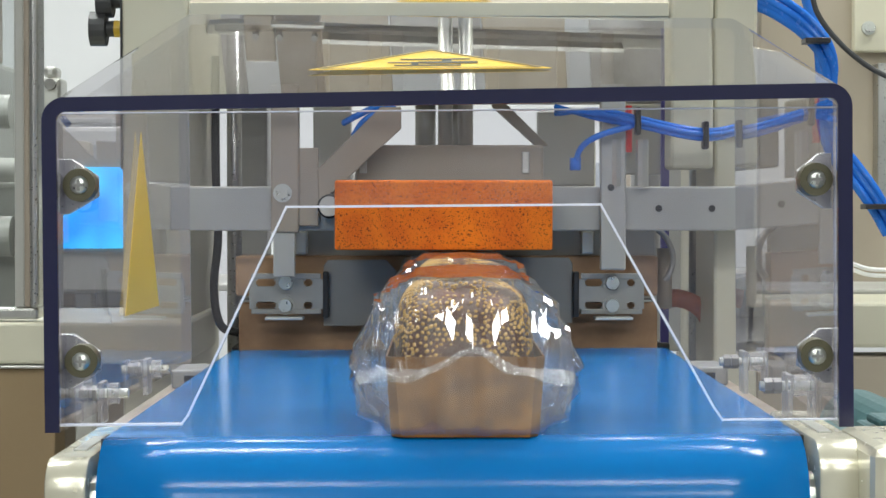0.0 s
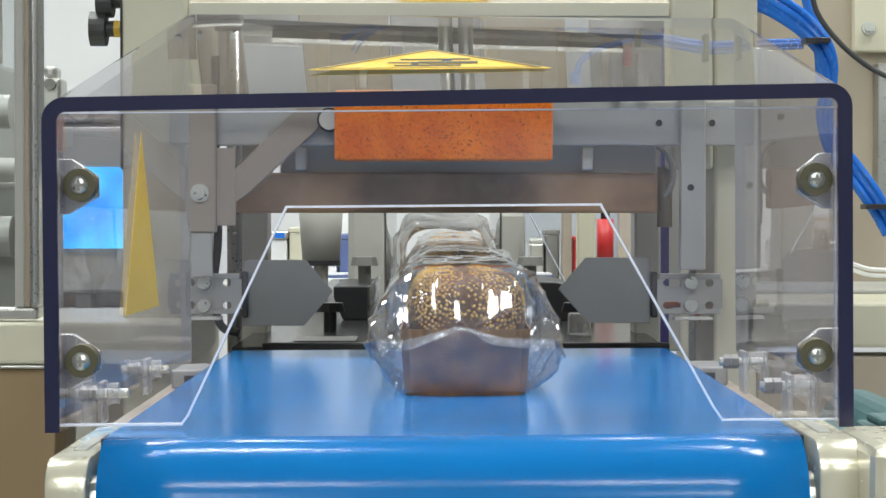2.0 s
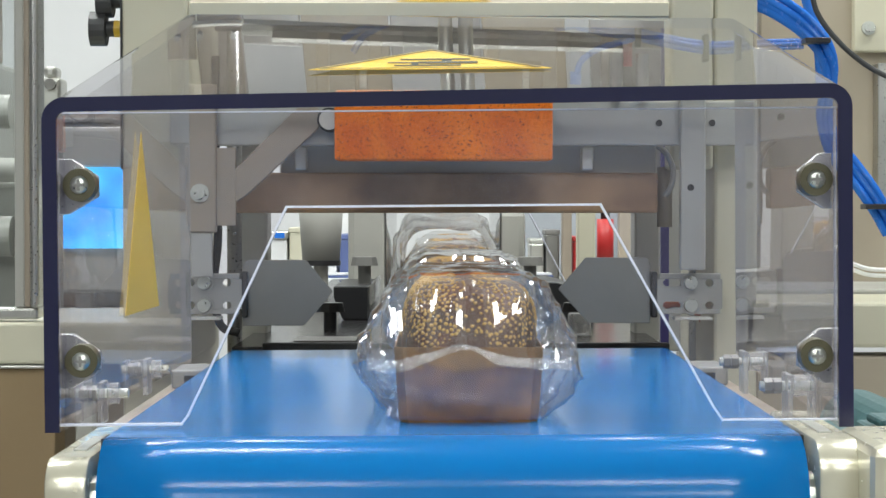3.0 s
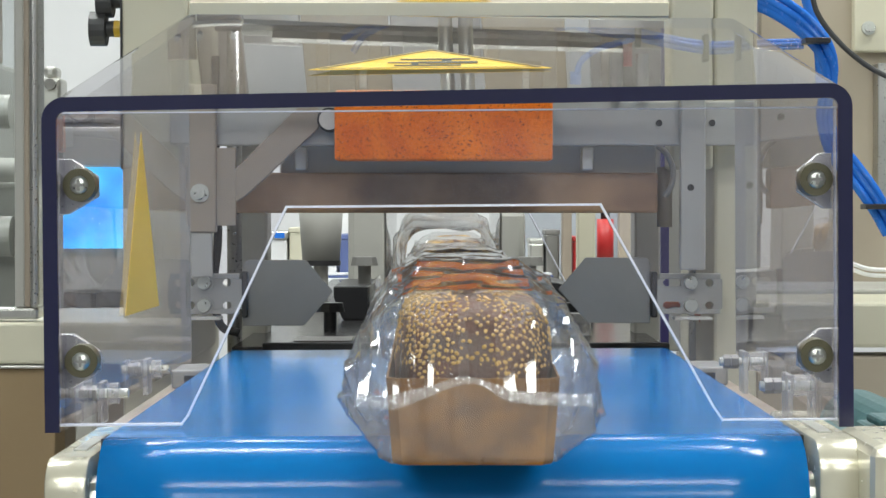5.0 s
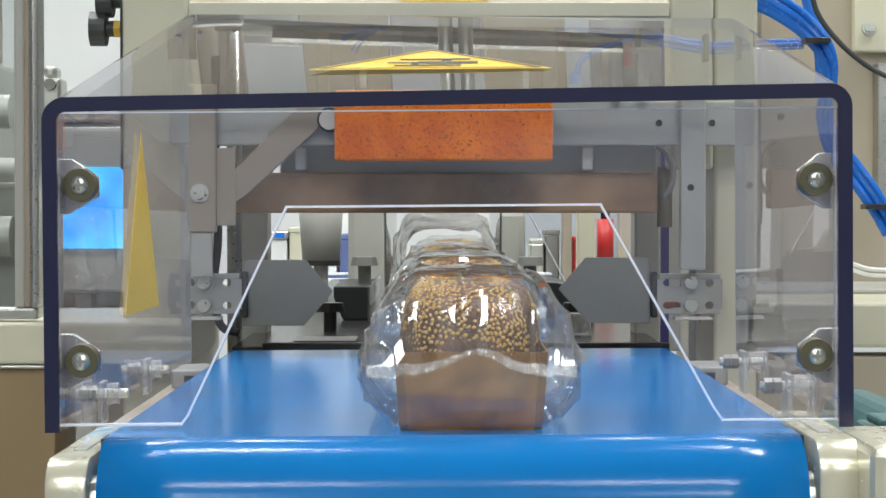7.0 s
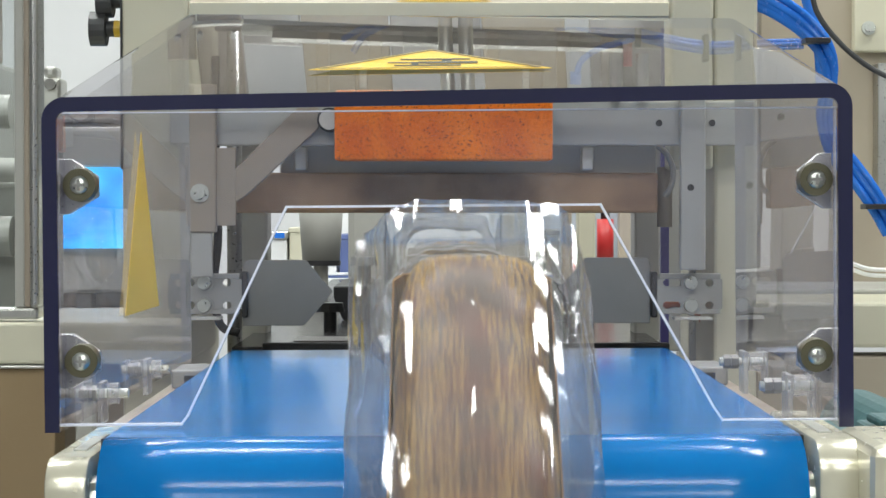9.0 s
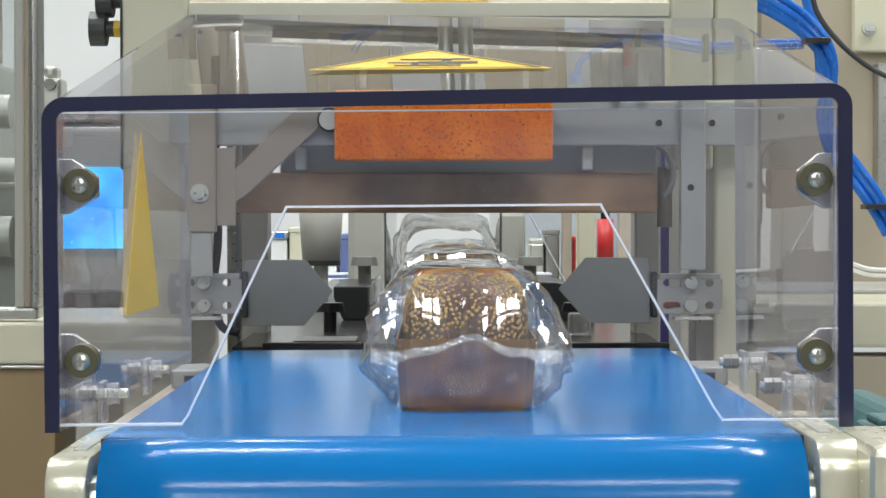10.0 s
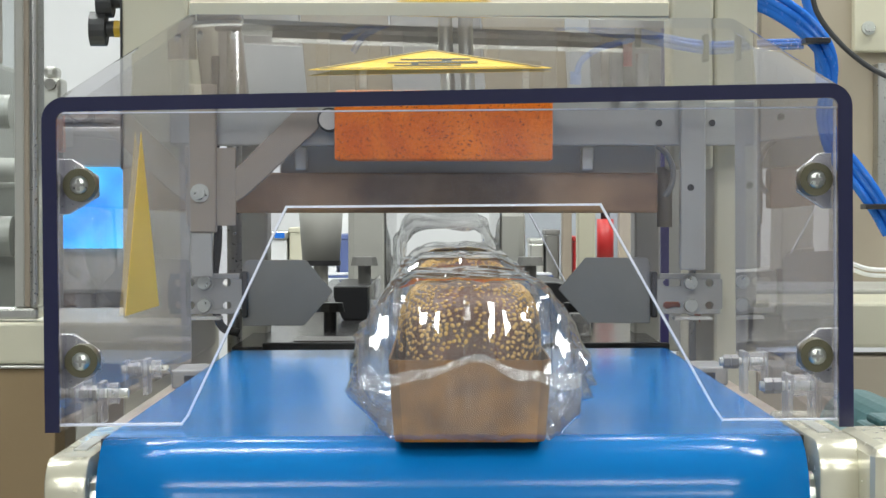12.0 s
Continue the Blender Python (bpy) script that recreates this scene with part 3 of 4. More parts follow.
def carriage():
    c = thing("press_carriage", "sliding press carriage with orange sponge pad and brown sealing bar", "press")
    # built at its raised place
    part("sponge_pad", box(-0.1093, 0.1105, 2.10, 2.16, 1.0970, 1.1676, 0.0025), M_FOAM, c, "orange open-cell sponge pad")
    part("pad_backing", box(-0.1071, 0.1083, 2.16, 2.21, 1.1032, 1.1667, 0.002), M_DARKSTEEL, c)
    part("cross_bar", box(-0.2895, 0.3305, 2.21, 2.235, 1.1152, 1.1622, 0.002), M_GREYPAINT, c, "grey painted cross bar")
    part("sealing_bar", box(-0.2263, 0.2343, 2.27, 2.33, 1.0433, 1.0872, 0.003), M_BROWN, c, "brown cloth-covered sealing bar")
    part("bar_holder", box(-0.1784, 0.2332, 2.285, 2.32, 1.0863, 1.1175, 0.002), M_GREYPAINT, c)
    part("top_plate", box(-0.0944, 0.1079, 2.24, 2.28, 1.1163, 1.2070, 0.003), M_BRACE, c)
    part("air_hose", tube([(-0.0522, 2.2400, 1.2494), (-0.0689, 2.2300, 1.2413), (-0.0853, 2.2300, 1.2316), (-0.0960, 2.2400, 1.2166)], 0.0035), M_HOSE, c, "bright blue air hose", smooth=True)
    part("air_hose", tube([(-0.0525, 2.2500, 1.2552), (-0.0765, 2.2400, 1.2458), (-0.0948, 2.2400, 1.2372), (-0.1074, 2.2500, 1.2308)], 0.0035), M_HOSE, c, "bright blue air hose", smooth=True)
    for x, m in ((0.1945, M_RED), (0.1825, M_ALU), (0.2100, M_ALU)):
        part("valve_fitting", rod((x, 2.2, 1.1624 if m is M_ALU else 1.1981), (x, 2.2, 1.2113 if m is M_ALU else 1.2471), 0.007 if m is M_ALU else 0.005, sides=8), m, c)
    for x in (-0.0856, 0.0886):
        part("slot_bolt", box(x - 0.004, x + 0.004, 2.236, 2.24, 1.1765, 1.1995, 0.001), M_ALU, c)
    for x0, x1 in ((-0.1606, -0.1471), (0.1495, 0.1630)):
        part("spacer", box(x0, x1, 2.255, 2.275, 1.0894, 1.1139, 0.002), M_ALU, c, "pale spacer block")
    part("limp_cable", tube([(0.2312, 2.25, 1.1161), (0.2416, 2.25, 1.1063), (0.2483, 2.25, 1.0886), (0.2459, 2.25, 1.071), (0.2392, 2.25, 1.0612)], 0.0032), M_DARKSTEEL, c, "dark hanging cable", smooth=True)
    part("damper", rod((0.2466, 2.32, 1.0275), (0.2466, 2.32, 1.0942), 0.0085, sides=20), M_BRACE, c, "taupe damper cylinder", smooth=True)
    part("button_seal", rod((-0.1188, 2.182, 1.1411), (-0.1188, 2.2095, 1.1411), 0.0128, sides=28), M_BLACK, c, "black rubber ring")
    part("end_button", rod((-0.1188, 2.175, 1.1411), (-0.1188, 2.21, 1.1411), 0.0105), M_ALU, c)
    for x in (0.2287, 0.2850):
        part("bolt_hole", rod((x, 2.2085, 1.1388), (x, 2.21, 1.1388), 0.0036), M_BLACK, c)
    for x in (0.0025, 0.0245):
        part("piston_rod", rod((x, 2.26, 1.2040), (x, 2.26, 1.4705), 0.008), M_ALU, c, "pale piston rod", smooth=True)
    bundle = [(0.1209, 2.2400, 1.2482), (0.1634, 2.2000, 1.2339), (0.2033, 2.1800, 1.2252), (0.2730, 2.1700, 1.2115), (0.3481, 2.3600, 1.2280), (0.4573, 2.6600, 1.2532)]
    for k in range(3):
        pts = [(a, b - 0.004 * (k % 2), d + 0.0042 * k - 0.008 * (i == 0) * k) for i, (a, b, d) in enumerate(bundle)]
        part("air_hose", tube(pts, 0.0029), M_HOSE, c, "bright blue air hose", smooth=True)
    part("air_hose", tube([(0.1974, 2.1800, 1.2252), (0.1620, 2.1800, 1.2146), (0.1449, 2.1900, 1.2022), (0.1396, 2.2000, 1.1850)], 0.0033), M_HOSE, c, "bright blue air hose", smooth=True)
    part("hose_fitting", rod((0.1396, 2.2000, 1.1922), (0.1396, 2.2000, 1.1791), 0.006), M_HOSE, c, smooth=True)
    for q in ((0.2029, 2.1750, 1.2272), (0.2724, 2.1650, 1.2123)):
        part("cable_tie", box(q[0] - 0.003, q[0] + 0.003, q[1] - 0.009, q[1] + 0.012, q[2] - 0.012, q[2] + 0.017, 0.002), M_BLACK, c)
    return c


def gusset_arm(s):
    """A side arm that slides inwards with its gusset plate; s = -1 for the west one."""
    a = thing("gusset_arm", "grey sliding side arm with a pointed dark gusset plate", "press arm", group="gusset arms of the press")
    if s < 0:
        x0, x1, xb, zt, zb, bz = -0.2684, -0.2386, -0.2559, 1.1791, 1.0228, 1.0645
        hexp = [(-0.1184, 0.9587), (-0.1483, 0.9928), (-0.2111, 0.9928), (-0.2160, 0.9867), (-0.2160, 0.9214), (-0.1501, 0.9214)]
        brk, bb = (-0.2952, -0.2162), -0.2559
        low = (-0.2661, -0.2434)
    else:
        x0, x1, xb, zt, zb, bz = 0.2499, 0.2768, 0.2607, 1.1791, 0.9834, 1.0704
        hexp = [(0.1245, 0.9611), (0.1537, 0.9953), (0.2196, 0.9953), (0.2239, 0.9892), (0.2239, 0.9245), (0.1568, 0.9245)]
        brk, bb = (0.2302, 0.3000), 0.2655
        low = (0.2541, 0.2744)
    part("arm_plate", box(x0, x1, 2.195, 2.207, zb, zt, 0.002), M_BRACE if s < 0 else M_GREYPAINT, a)
    if s < 0:
        bolt_face(xb, 2.195, bz, 0.0065, a)
        part("lower_arm", box(low[0], low[1], 2.198, 2.206, 0.9762, zb, 0.001), M_GREYPAINT, a)
        brace = [(-0.2183, 1.0550), (-0.2064, 1.0627), (-0.1312, 1.1325), (-0.1312, 1.1552), (-0.1527, 1.1552), (-0.2195, 1.0896)]
        part("diagonal_brace", prism(brace, 2.198, 2.206, 0.001), M_BRACE, a, "taupe diagonal brace")
        part("brace_tab", box(-0.2398, -0.2183, 2.199, 2.205, 1.0299, 1.1122, 0.001), M_BRACE, a)
    else:
        part("bolt_hole", rod((xb, 2.1935, bz), (xb, 2.195, bz), 0.0036), M_BLACK, a)
        brace = [(0.2060, 1.1209), (0.1929, 1.1183), (0.1404, 1.1655), (0.1404, 1.1852)]
        part("diagonal_brace", prism(brace, 2.41, 2.42, 0.001), M_BRACE, a, "taupe diagonal brace")
    if s < 0:
        # head of the arm above the cover, with its three bolts
        hd = part("arm_head", box(-0.268, -0.219, 2.250, 2.262, 1.292, 1.388, 0.002), M_BRACE, a, "taupe upper arm plate")
        part("head_bracket", box(-0.303, -0.270, 2.252, 2.262, 1.296, 1.345, 0.002), M_TAN, hd)
        part("head_flange", box(-0.272, -0.215, 2.235, 2.249, 1.300, 1.304, 0.001), M_ALU, hd, "bright flange")
        for x in (-0.290, -0.264, -0.226):
            part("head_bolt", rod((x, 2.240, 1.316), (x, 2.250, 1.316), 0.0036, sides=14), M_DULL, hd)
    part("gusset_plate", prism(hexp, 2.248, 2.252, 0.0006), M_DARKSTEEL, a, "pointed dark steel gusset plate")
    # slotted mounting plate with rounded slots and two washered bolts
    b0, b1 = brk
    zlo, zhi = 0.9348, 0.9785
    rows = (0.9443, 0.9685)
    hh = 0.0039
    zs = [zlo, rows[0] - hh, rows[0] + hh, rows[1] - hh, rows[1] + hh, zhi]
    bm = box(b0 + 0.002, b1 - 0.002, 2.236, 2.242, zs[0], zs[1], 0.0008)
    box(b0, b1, 2.236, 2.242, zs[2], zs[3], bm=bm), box(b0 + 0.002, b1 - 0.002, 2.236, 2.242, zs[4], zs[5], 0.0008, bm=bm)
    w = b1 - b0
    for z in rows:
        for u0, u1, ends in ((0, 0.09, (1,)), (0.36, 0.74, (-1, 1)), (0.86, 1.0, (-1,))):
            box(b0 + u0 * w, b0 + u1 * w, 2.2362, 2.2418, z - hh, z + hh, bm=bm)
            # rounded slot ends: a small fillet in each corner
            for e in ends:
                xe = b0 + (u1 if e > 0 else u0) * w
                for zz in (-1, 1):
                    box(min(xe, xe + e * 0.0016), max(xe, xe + e * 0.0016), 2.2364, 2.2416, min(z + zz * hh, z + zz * (hh - 0.0018)), max(z + zz * hh, z + zz * (hh - 0.0018)), bm=bm)
    part("slotted_plate", bm, M_DULL, a, "slotted zinc mounting plate")
    part("foot_plate", box(bb - 0.020, bb + 0.020, 2.205, 2.236, 0.9300, 0.9330, 0.0005), M_ALU, a)
    for z in rows:
        ws = part("washer", rod((bb, 2.2335, z), (bb, 2.236, z), 0.0104, sides=32), M_DULL, a)
        bm = rod((bb, 2.227, z), (bb, 2.2335, z), 0.0068, sides=24, r2=0.0076)
        part("bolt_head", bm, M_SCREW, ws)
    part("plate_holder", box(min(b1, hexp[3][0]) if s < 0 else max(b0, hexp[3][0]) - 0.006, (min(b1, hexp[3][0]) + 0.006) if s < 0 else max(b0, hexp[3][0]), 2.236, 2.256, 0.9313, 0.9803, 0.001), M_BLACK, a)
    return a


def lower_jaw():
    j = thing("lower_jaw", "brown lower sealing jaw plate behind the belt", "press")
    part("jaw_plate", box(-0.2232, 0.2343, 2.275, 2.33, 0.8066, 0.8715, 0.002), M_BROWN, j, "taupe cloth-covered jaw plate")
    part("jaw_strip", box(-0.2232, 0.2343, 2.28, 2.325, 0.8715, 0.8746, 0.001), M_STEEL, j)
    return j


CARRIAGE, ARM_W, ARM_E, JAW = carriage(), gusset_arm(-1), gusset_arm(1), lower_jaw()


# ---- infeed behind the press ----
def infeed():
    t = thing("infeed_table", "glossy black infeed table with dark clamping knobs", "table")
    part("table_top", box(-0.2440, 0.2598, 2.40, 4.6, 0.8834, 0.8886, 0.002), M_BLACKTOP, t)
    part("front_lip", box(-0.2074, 0.2598, 2.385, 2.398, 0.8835, 0.8939, 0.002), M_BLACK, t)
    for x in (-0.1475, 0.1741):
        k = part("clamp_stem", rod((x, 2.72, 0.8886), (x, 2.72, 0.9156), 0.0085), M_BLACK, t)
        part("clamp_knob", rod((x, 2.72, 0.9126), (x, 2.72, 0.9244), 0.0200, sides=10, r2=0.0170), M_BLACK, k, "black lobed knob")
    for x in (-0.115, 0.1274):
        k = part("clamp_stem", rod((x, 3.05, 0.8886), (x, 3.05, 0.9636), 0.0095), M_DARKSTEEL, t)
        part("clamp_knob", rod((x, 3.05, 0.9636), (x, 3.05, 0.976), 0.021, sides=10, r2=0.018), M_DARKSTEEL, k, "grey lobed knob")
    for pts in ([(-0.1424, 0.8888), (-0.096, 0.8888), (-0.1032, 0.9369), (-0.1552, 0.9369), (-0.1552, 0.9208)],
                [(0.1048, 0.8888), (0.2144, 0.8888), (0.2144, 0.9264), (0.1608, 0.9425), (0.1128, 0.9425)]):
        part("forming_shoe", prism(pts, 2.95, 3.25, 0.002), M_BLACK, t, "black forming shoe")
    part("guide_strip", box(-0.0897, -0.0871, 2.47, 2.9, 0.8888, 0.9549, 0.0005), M_ACRYL, t, "clear guide strip")
    part("clear_block", box(0.1579, 0.1847, 2.6, 2.64, 0.8888, 0.9159, 0.003), M_FROST, t, "scuffed clear block")
    part("wear_plate", box(-0.179, -0.1044, 2.48, 2.56, 0.8886, 0.8906, 0.0008), M_DARKSTEEL, t, "dull metal wear plate")
    for s in (-1, 1):
        part("table_leg", box(s * 0.2 - 0.02, s * 0.2 + 0.02, 2.9, 2.94, 0, 0.8834, 0.002), M_PAINT, t)
    return t


infeed()


def film_tube():
    """The open end of the film tube that comes from the former: a soft rounded tunnel."""
    bm = bmesh.new()
    rings = []
    for i in range(26):
        u = i / 25
        y = 2.46 + 0.75 * u
        w, h = 0.058 + 0.012 * math.sin(3 * u) + 0.004 * math.sin(40 * u), 0.132 + 0.016 * math.sin(2.5 * u) + 0.006 * math.sin(31 * u)
        ring = []
        for k in range(29):
            a = math.pi * k / 28
            cx, sx = math.cos(a), math.sin(a)
            x = w * math.copysign(abs(cx) ** 0.45, cx)
            z = h * sx ** 0.45
            d = noise.noise(Vector((x * 40, y * 25, z * 40))) * 0.011
            ring.append(bm.verts.new((0.0027 + x * (1 + d * 8), y, BELT_Z - 0.008 + z + d)))
        rings.append(ring)
    for a, b in zip(rings, rings[1:]):
        for k in range(28):
            bm.faces.new((a[k], a[k + 1], b[k + 1], b[k]))
    ob = tagged(part("film_tube", bm, M_FILM, smooth=True), "crinkled clear film tube on the infeed table", "film")
    ob.visible_shadow = False


film_tube()


def tunnel_plates():
    t = thing("film_former", "clear acrylic film former plates with grey side boxes", "film former")
    for x in (-0.0719, 0.0719):
        part("former_plate", box(x - 0.001, x + 0.001, 2.6, 3.2, BELT_Z - 0.008, 1.0753, 0.0004), M_ACRYL, t)
        part("plate_edge", box(x - 0.0012, x + 0.0012, 2.597, 2.60, BELT_Z - 0.008, 1.0753), M_DARKSTEEL, t)
    part("side_box", box(0.0841, 0.1306, 3.3, 3.5, 0.8757, 1.0439, 0.01), M_GREYPAINT, t, "grey box")
    part("side_box", box(-0.1549, -0.0885, 3.4, 3.6, 0.8704, 1.1101, 0.01), M_GREYPAINT, t, "grey box")
    part("post", box(0.2065, 0.2343, 3.2, 3.24, 0.0, 1.1500, 0.003), M_PAINT, t, "cream post")
    part("base", box(-0.2022, 0.2452, 3.3, 3.6, 0.0, 0.8757, 0.004), M_GREYPAINT, t)
    part("slanted_strut", rod((0.1148, 2.9000, 1.0504), (0.1706, 2.9000, 0.9443), 0.0012), M_LIP, t)
    return t


tunnel_plates()


def red_bottle():
    b = thing("red_canister", "red cylinder standing behind the press", "canister")
    x, y = 0.2802, 3.6
    z0, z1 = 0.9456, 1.0276
    part("body", rod((x, y, z0), (x, y, z1), 0.0145, sides=24), M_RED, b, smooth=True)
    part("neck", rod((x, y, z1), (x, y, z1 + 0.02), 0.008, sides=16), M_BLACK, b, smooth=True)
    part("stand", box(x - 0.04, x + 0.04, y - 0.04, y + 0.04, 0, z0, 0.003), M_GREYPAINT, b)
    return b


red_bottle()


def hanging_drum():
    r = thing("film_drum", "grey tapered drum on a post behind the press", "drum")
    x, y = -0.2343, 4.0
    part("shell", rod((x, y, 0.9436), (x, y, 1.0879), 0.0358, sides=40, r2=0.0456), M_GREYPAINT, r, "grey drum shell", smooth=True)
    part("bottom_rim", rod((x, y, 0.936), (x, y, 0.9458), 0.038, sides=40), M_BLACK, r, "dark bottom rim")
    part("foot", rod((x, y, 0.0), (x, y, 0.936), 0.014, sides=16), M_GREYPAINT, r)


hanging_drum()


def far_bench():
    b = thing("work_bench", "grey bench with boxes and papers far behind", "bench")
    part("bench_top", box(-0.62, 0.62, 4.8, 5.5, 0.8540, 0.8700, 0.004), M_GREYPAINT, b)
    for x in (-0.58, 0.58):
        part("leg", box(x - 0.03, x + 0.03, 4.85, 4.91, 0, 0.8540, 0.004), M_GREYPAINT, b)
    part("back_panel", box(0.1739, 0.6553, 5.3, 5.34, 0.8700, 1.16, 0.004), M_BLUEGREY, b, "blue-grey back panel")
    part("back_panel", box(0.4216, 0.5301, 5.0, 5.04, 0.8700, 1.16, 0.004), M_TAN, b, "taupe back panel")
    part("back_post", box(0.2775, 0.2998, 4.85, 4.9, 0.8700, 1.13, 0.003), M_BRACE, b, "taupe post")
    part("back_post", box(-0.2538, -0.2284, 5.2, 5.24, 0.8700, 1.13, 0.003), M_WALL, b, "white post")
    return b


far_bench()


def printer():
    g = thing("label_printer", "white desk machine with a grey top and blue panel", "machine")
    x0, x1, y = -0.4464, -0.3667, 4.9
    part("body", box(x0, x1, y, y + 0.2, 0.8705, 0.9711, 0.006), M_WALL, g, "white housing")
    part("top", box(x0 - 0.003, x1 + 0.003, y - 0.004, y + 0.2, 0.9711, 0.991, 0.005), M_ALU, g, "grey top")
    part("panel", box(-0.3959, -0.372, y - 0.008, y - 0.004, 0.9738, 0.987, 0.001), M_HOSE, g, "small blue panel")
    return g


printer()
for x0, x1, z1, m, lb in ((-0.3614, -0.3189, 0.987, M_PAINT, "beige carton on the grey bench"), (-0.2431, -0.2166, 0.9711, M_BIN, "dull blue bin on the grey bench"),
                          (-0.3029, -0.2498, 0.9073, M_WALL, "white low carton on the grey bench"), (0.2046, 0.2365, 0.9605, M_ALU, "pale grey box on the grey bench"),
                          (0.2418, 0.2737, 0.9817, M_DARKSTEEL, "dark grey box on the grey bench"), (0.3056, 0.3175, 0.9658, M_RED, "narrow red box on the grey bench")):
    bx = thing("storage_box", lb, "box", group="boxes on the bench")
    part("body", box(x0, x1, 4.9, 4.9+0.14, 0.8705, z1, 0.004), m, bx)
    part("lid", box(x0 - 0.002, x1 + 0.002, 4.9-0.002, 4.9+0.142, z1, z1 + 0.012, 0.003), m, bx)
for x0, x1, y, tilt, m, lb in ((0.2043, 0.2632, 4.84, 4, M_WALL, "white papers stacked on the bench edge"), (-0.313, -0.2148, 4.83, -3, M_WALL, "loose white papers on the bench edge")):
    sheet = thing("paper_stack", lb, "papers", group="papers on the bench")
    for k in range(4):
        bm = box(x0 + 0.004 * k, x1 - 0.003 * k, 0, 0.05, 0.0008 + 0.006 * k, 0.0058 + 0.006 * k, 0.001)
        bmesh.ops.transform(bm, matrix=pose(0, y, 0.8700, 0, 0, tilt * (k - 1) * 0.4), verts=bm.verts)
        part("bundle", bm, m if k != 2 else M_BIN, sheet)


# ---- neighbouring machine parts and surroundings ----
def west_machine():
    m = thing("west_cabinet", "cream machine cabinet with a glazed dark-framed door", "machine cabinet")
    part("base_panel", box(-0.7194, -0.4104, 2.2, 2.26, 0.0, 0.8796, 0.002), M_CARD, m, "tan lower panel")
    part("base_trim", box(-0.7194, -0.4033, 2.19, 2.27, 0.8796, 0.8832, 0.0015), M_STEEL, m)
    part("cream_beam", box(-0.7194, -0.2720, 2.195, 2.5, 0.8838, 0.9285, 0.004), M_PAINT, m, "cream painted beam")
    part("door_rail", box(-0.7194, -0.4271, 2.2, 2.23, 0.9309, 0.9434, 0.003), M_STEEL, m)
    part("door_post", box(-0.4426, -0.4343, 2.2, 2.23, 0.9434, 1.3401, 0.003), M_BRACE, m, "dark brown door post")
    part("door_post", box(-0.4349, -0.4253, 2.19, 2.23, 0.9434, 1.3401, 0.004), M_STEEL, m, "polished steel door post")
    part("door_post", box(-0.4534, -0.4426, 2.205, 2.225, 0.9434, 1.3401, 0.002), M_GREYPAINT, m)
    g = part("door_glass", box(-0.7194, -0.4510, 2.212, 2.216, 0.9416, 1.3401), M_GLASS, m, "clear door glass")
    g.visible_shadow = False
    return m


west_machine()


def valve_block():
    v = thing("valve_block", "grey metal valve block on the cabinet", "valve")
    x0, x1, y = -0.5005, -0.4766, 2.6
    part("body", box(x0, x1, y, y + 0.05, 1.1669, 1.2106, 0.004), M_ALU, v)
    part("cap", box(x0 + 0.002, x1 - 0.006, y + 0.005, y + 0.045, 1.2106, 1.2254, 0.005), M_ALU, v)
    part("stem", box(x0 + 0.004, x1 - 0.004, y + 0.01, y + 0.04, 0.0, 1.1669, 0.002), M_GREYPAINT, v)
    part("knob", rod((x0 + 0.012, y - 0.008, 1.2022), (x0 + 0.012, y, 1.2022), 0.007), M_DARKSTEEL, v)


valve_block()


def west_rack():
    r = thing("parts_rack", "grey steel rack with taupe panels and dark boxes", "rack")
    part("back_panel", box(-0.6074, -0.4547, 3.24, 3.28, 0.0, 1.1969, 0.004), M_BRACE, r, "taupe back panel")
    for z in (1.1067, 0.9661, 0.8984, 0.8550):
        part("shelf", box(-0.6039, -0.4581, 3.12, 3.24, z - 0.012, z, 0.002), M_ALU, r)
    for x in (-0.6022, -0.4651):
        part("upright", box(x - 0.008, x + 0.008, 3.11, 3.13, 0.0, 1.1969, 0.002), M_GREYPAINT, r)
    return r


west_rack()
for x0, x1, z0, z1, m, lb in ((-0.5692, -0.4954, 1.1067, 1.1743, M_DARKSTEEL, "dark box on a steel rack"), (-0.5779, -0.5345, 0.8984, 0.9418, M_BRACE, "taupe box on a steel rack"),
                              (-0.5258, -0.4772, 0.8984, 0.9487, M_GREYPAINT, "grey box on a steel rack")):
    bx = thing("storage_box", lb, "box", group="boxes on the rack")
    part("body", box(x0, x1, 3.125, 3.22, z0 + 0.0005, z1, 0.004), m, bx)
    part("lid", box(x0 - 0.002, x1 + 0.002, 3.123, 3.222, z1, z1 + 0.008, 0.002), m, bx)


def west_winder():
    w = thing("film_winder", "grey machine with rollers behind the glazed door", "machine")
    part("housing", box(-0.8509, -0.6182, 3.1, 3.4, 0.0, 1.0870, 0.01), M_GREYPAINT, w)
    part("upper_housing", box(-0.9209, -0.7150, 3.2, 3.4, 1.2741, 1.4124, 0.01), M_BRACE, w)
    part("neck", box(-0.8021, -0.6882, 3.22, 3.38, 1.0870, 1.2741, 0.01), M_GREYPAINT, w)
    for x, z, r in ((-0.6329, 1.1887, 0.025), (-0.6215, 1.1032, 0.018), (-0.6312, 1.0056, 0.03)):
        part("roller", rod((x - 0.3, 3.06, z), (x, 3.06, z), r, sides=28), M_GREYPAINT, w, "pale roller", smooth=False)
    return w


west_winder()


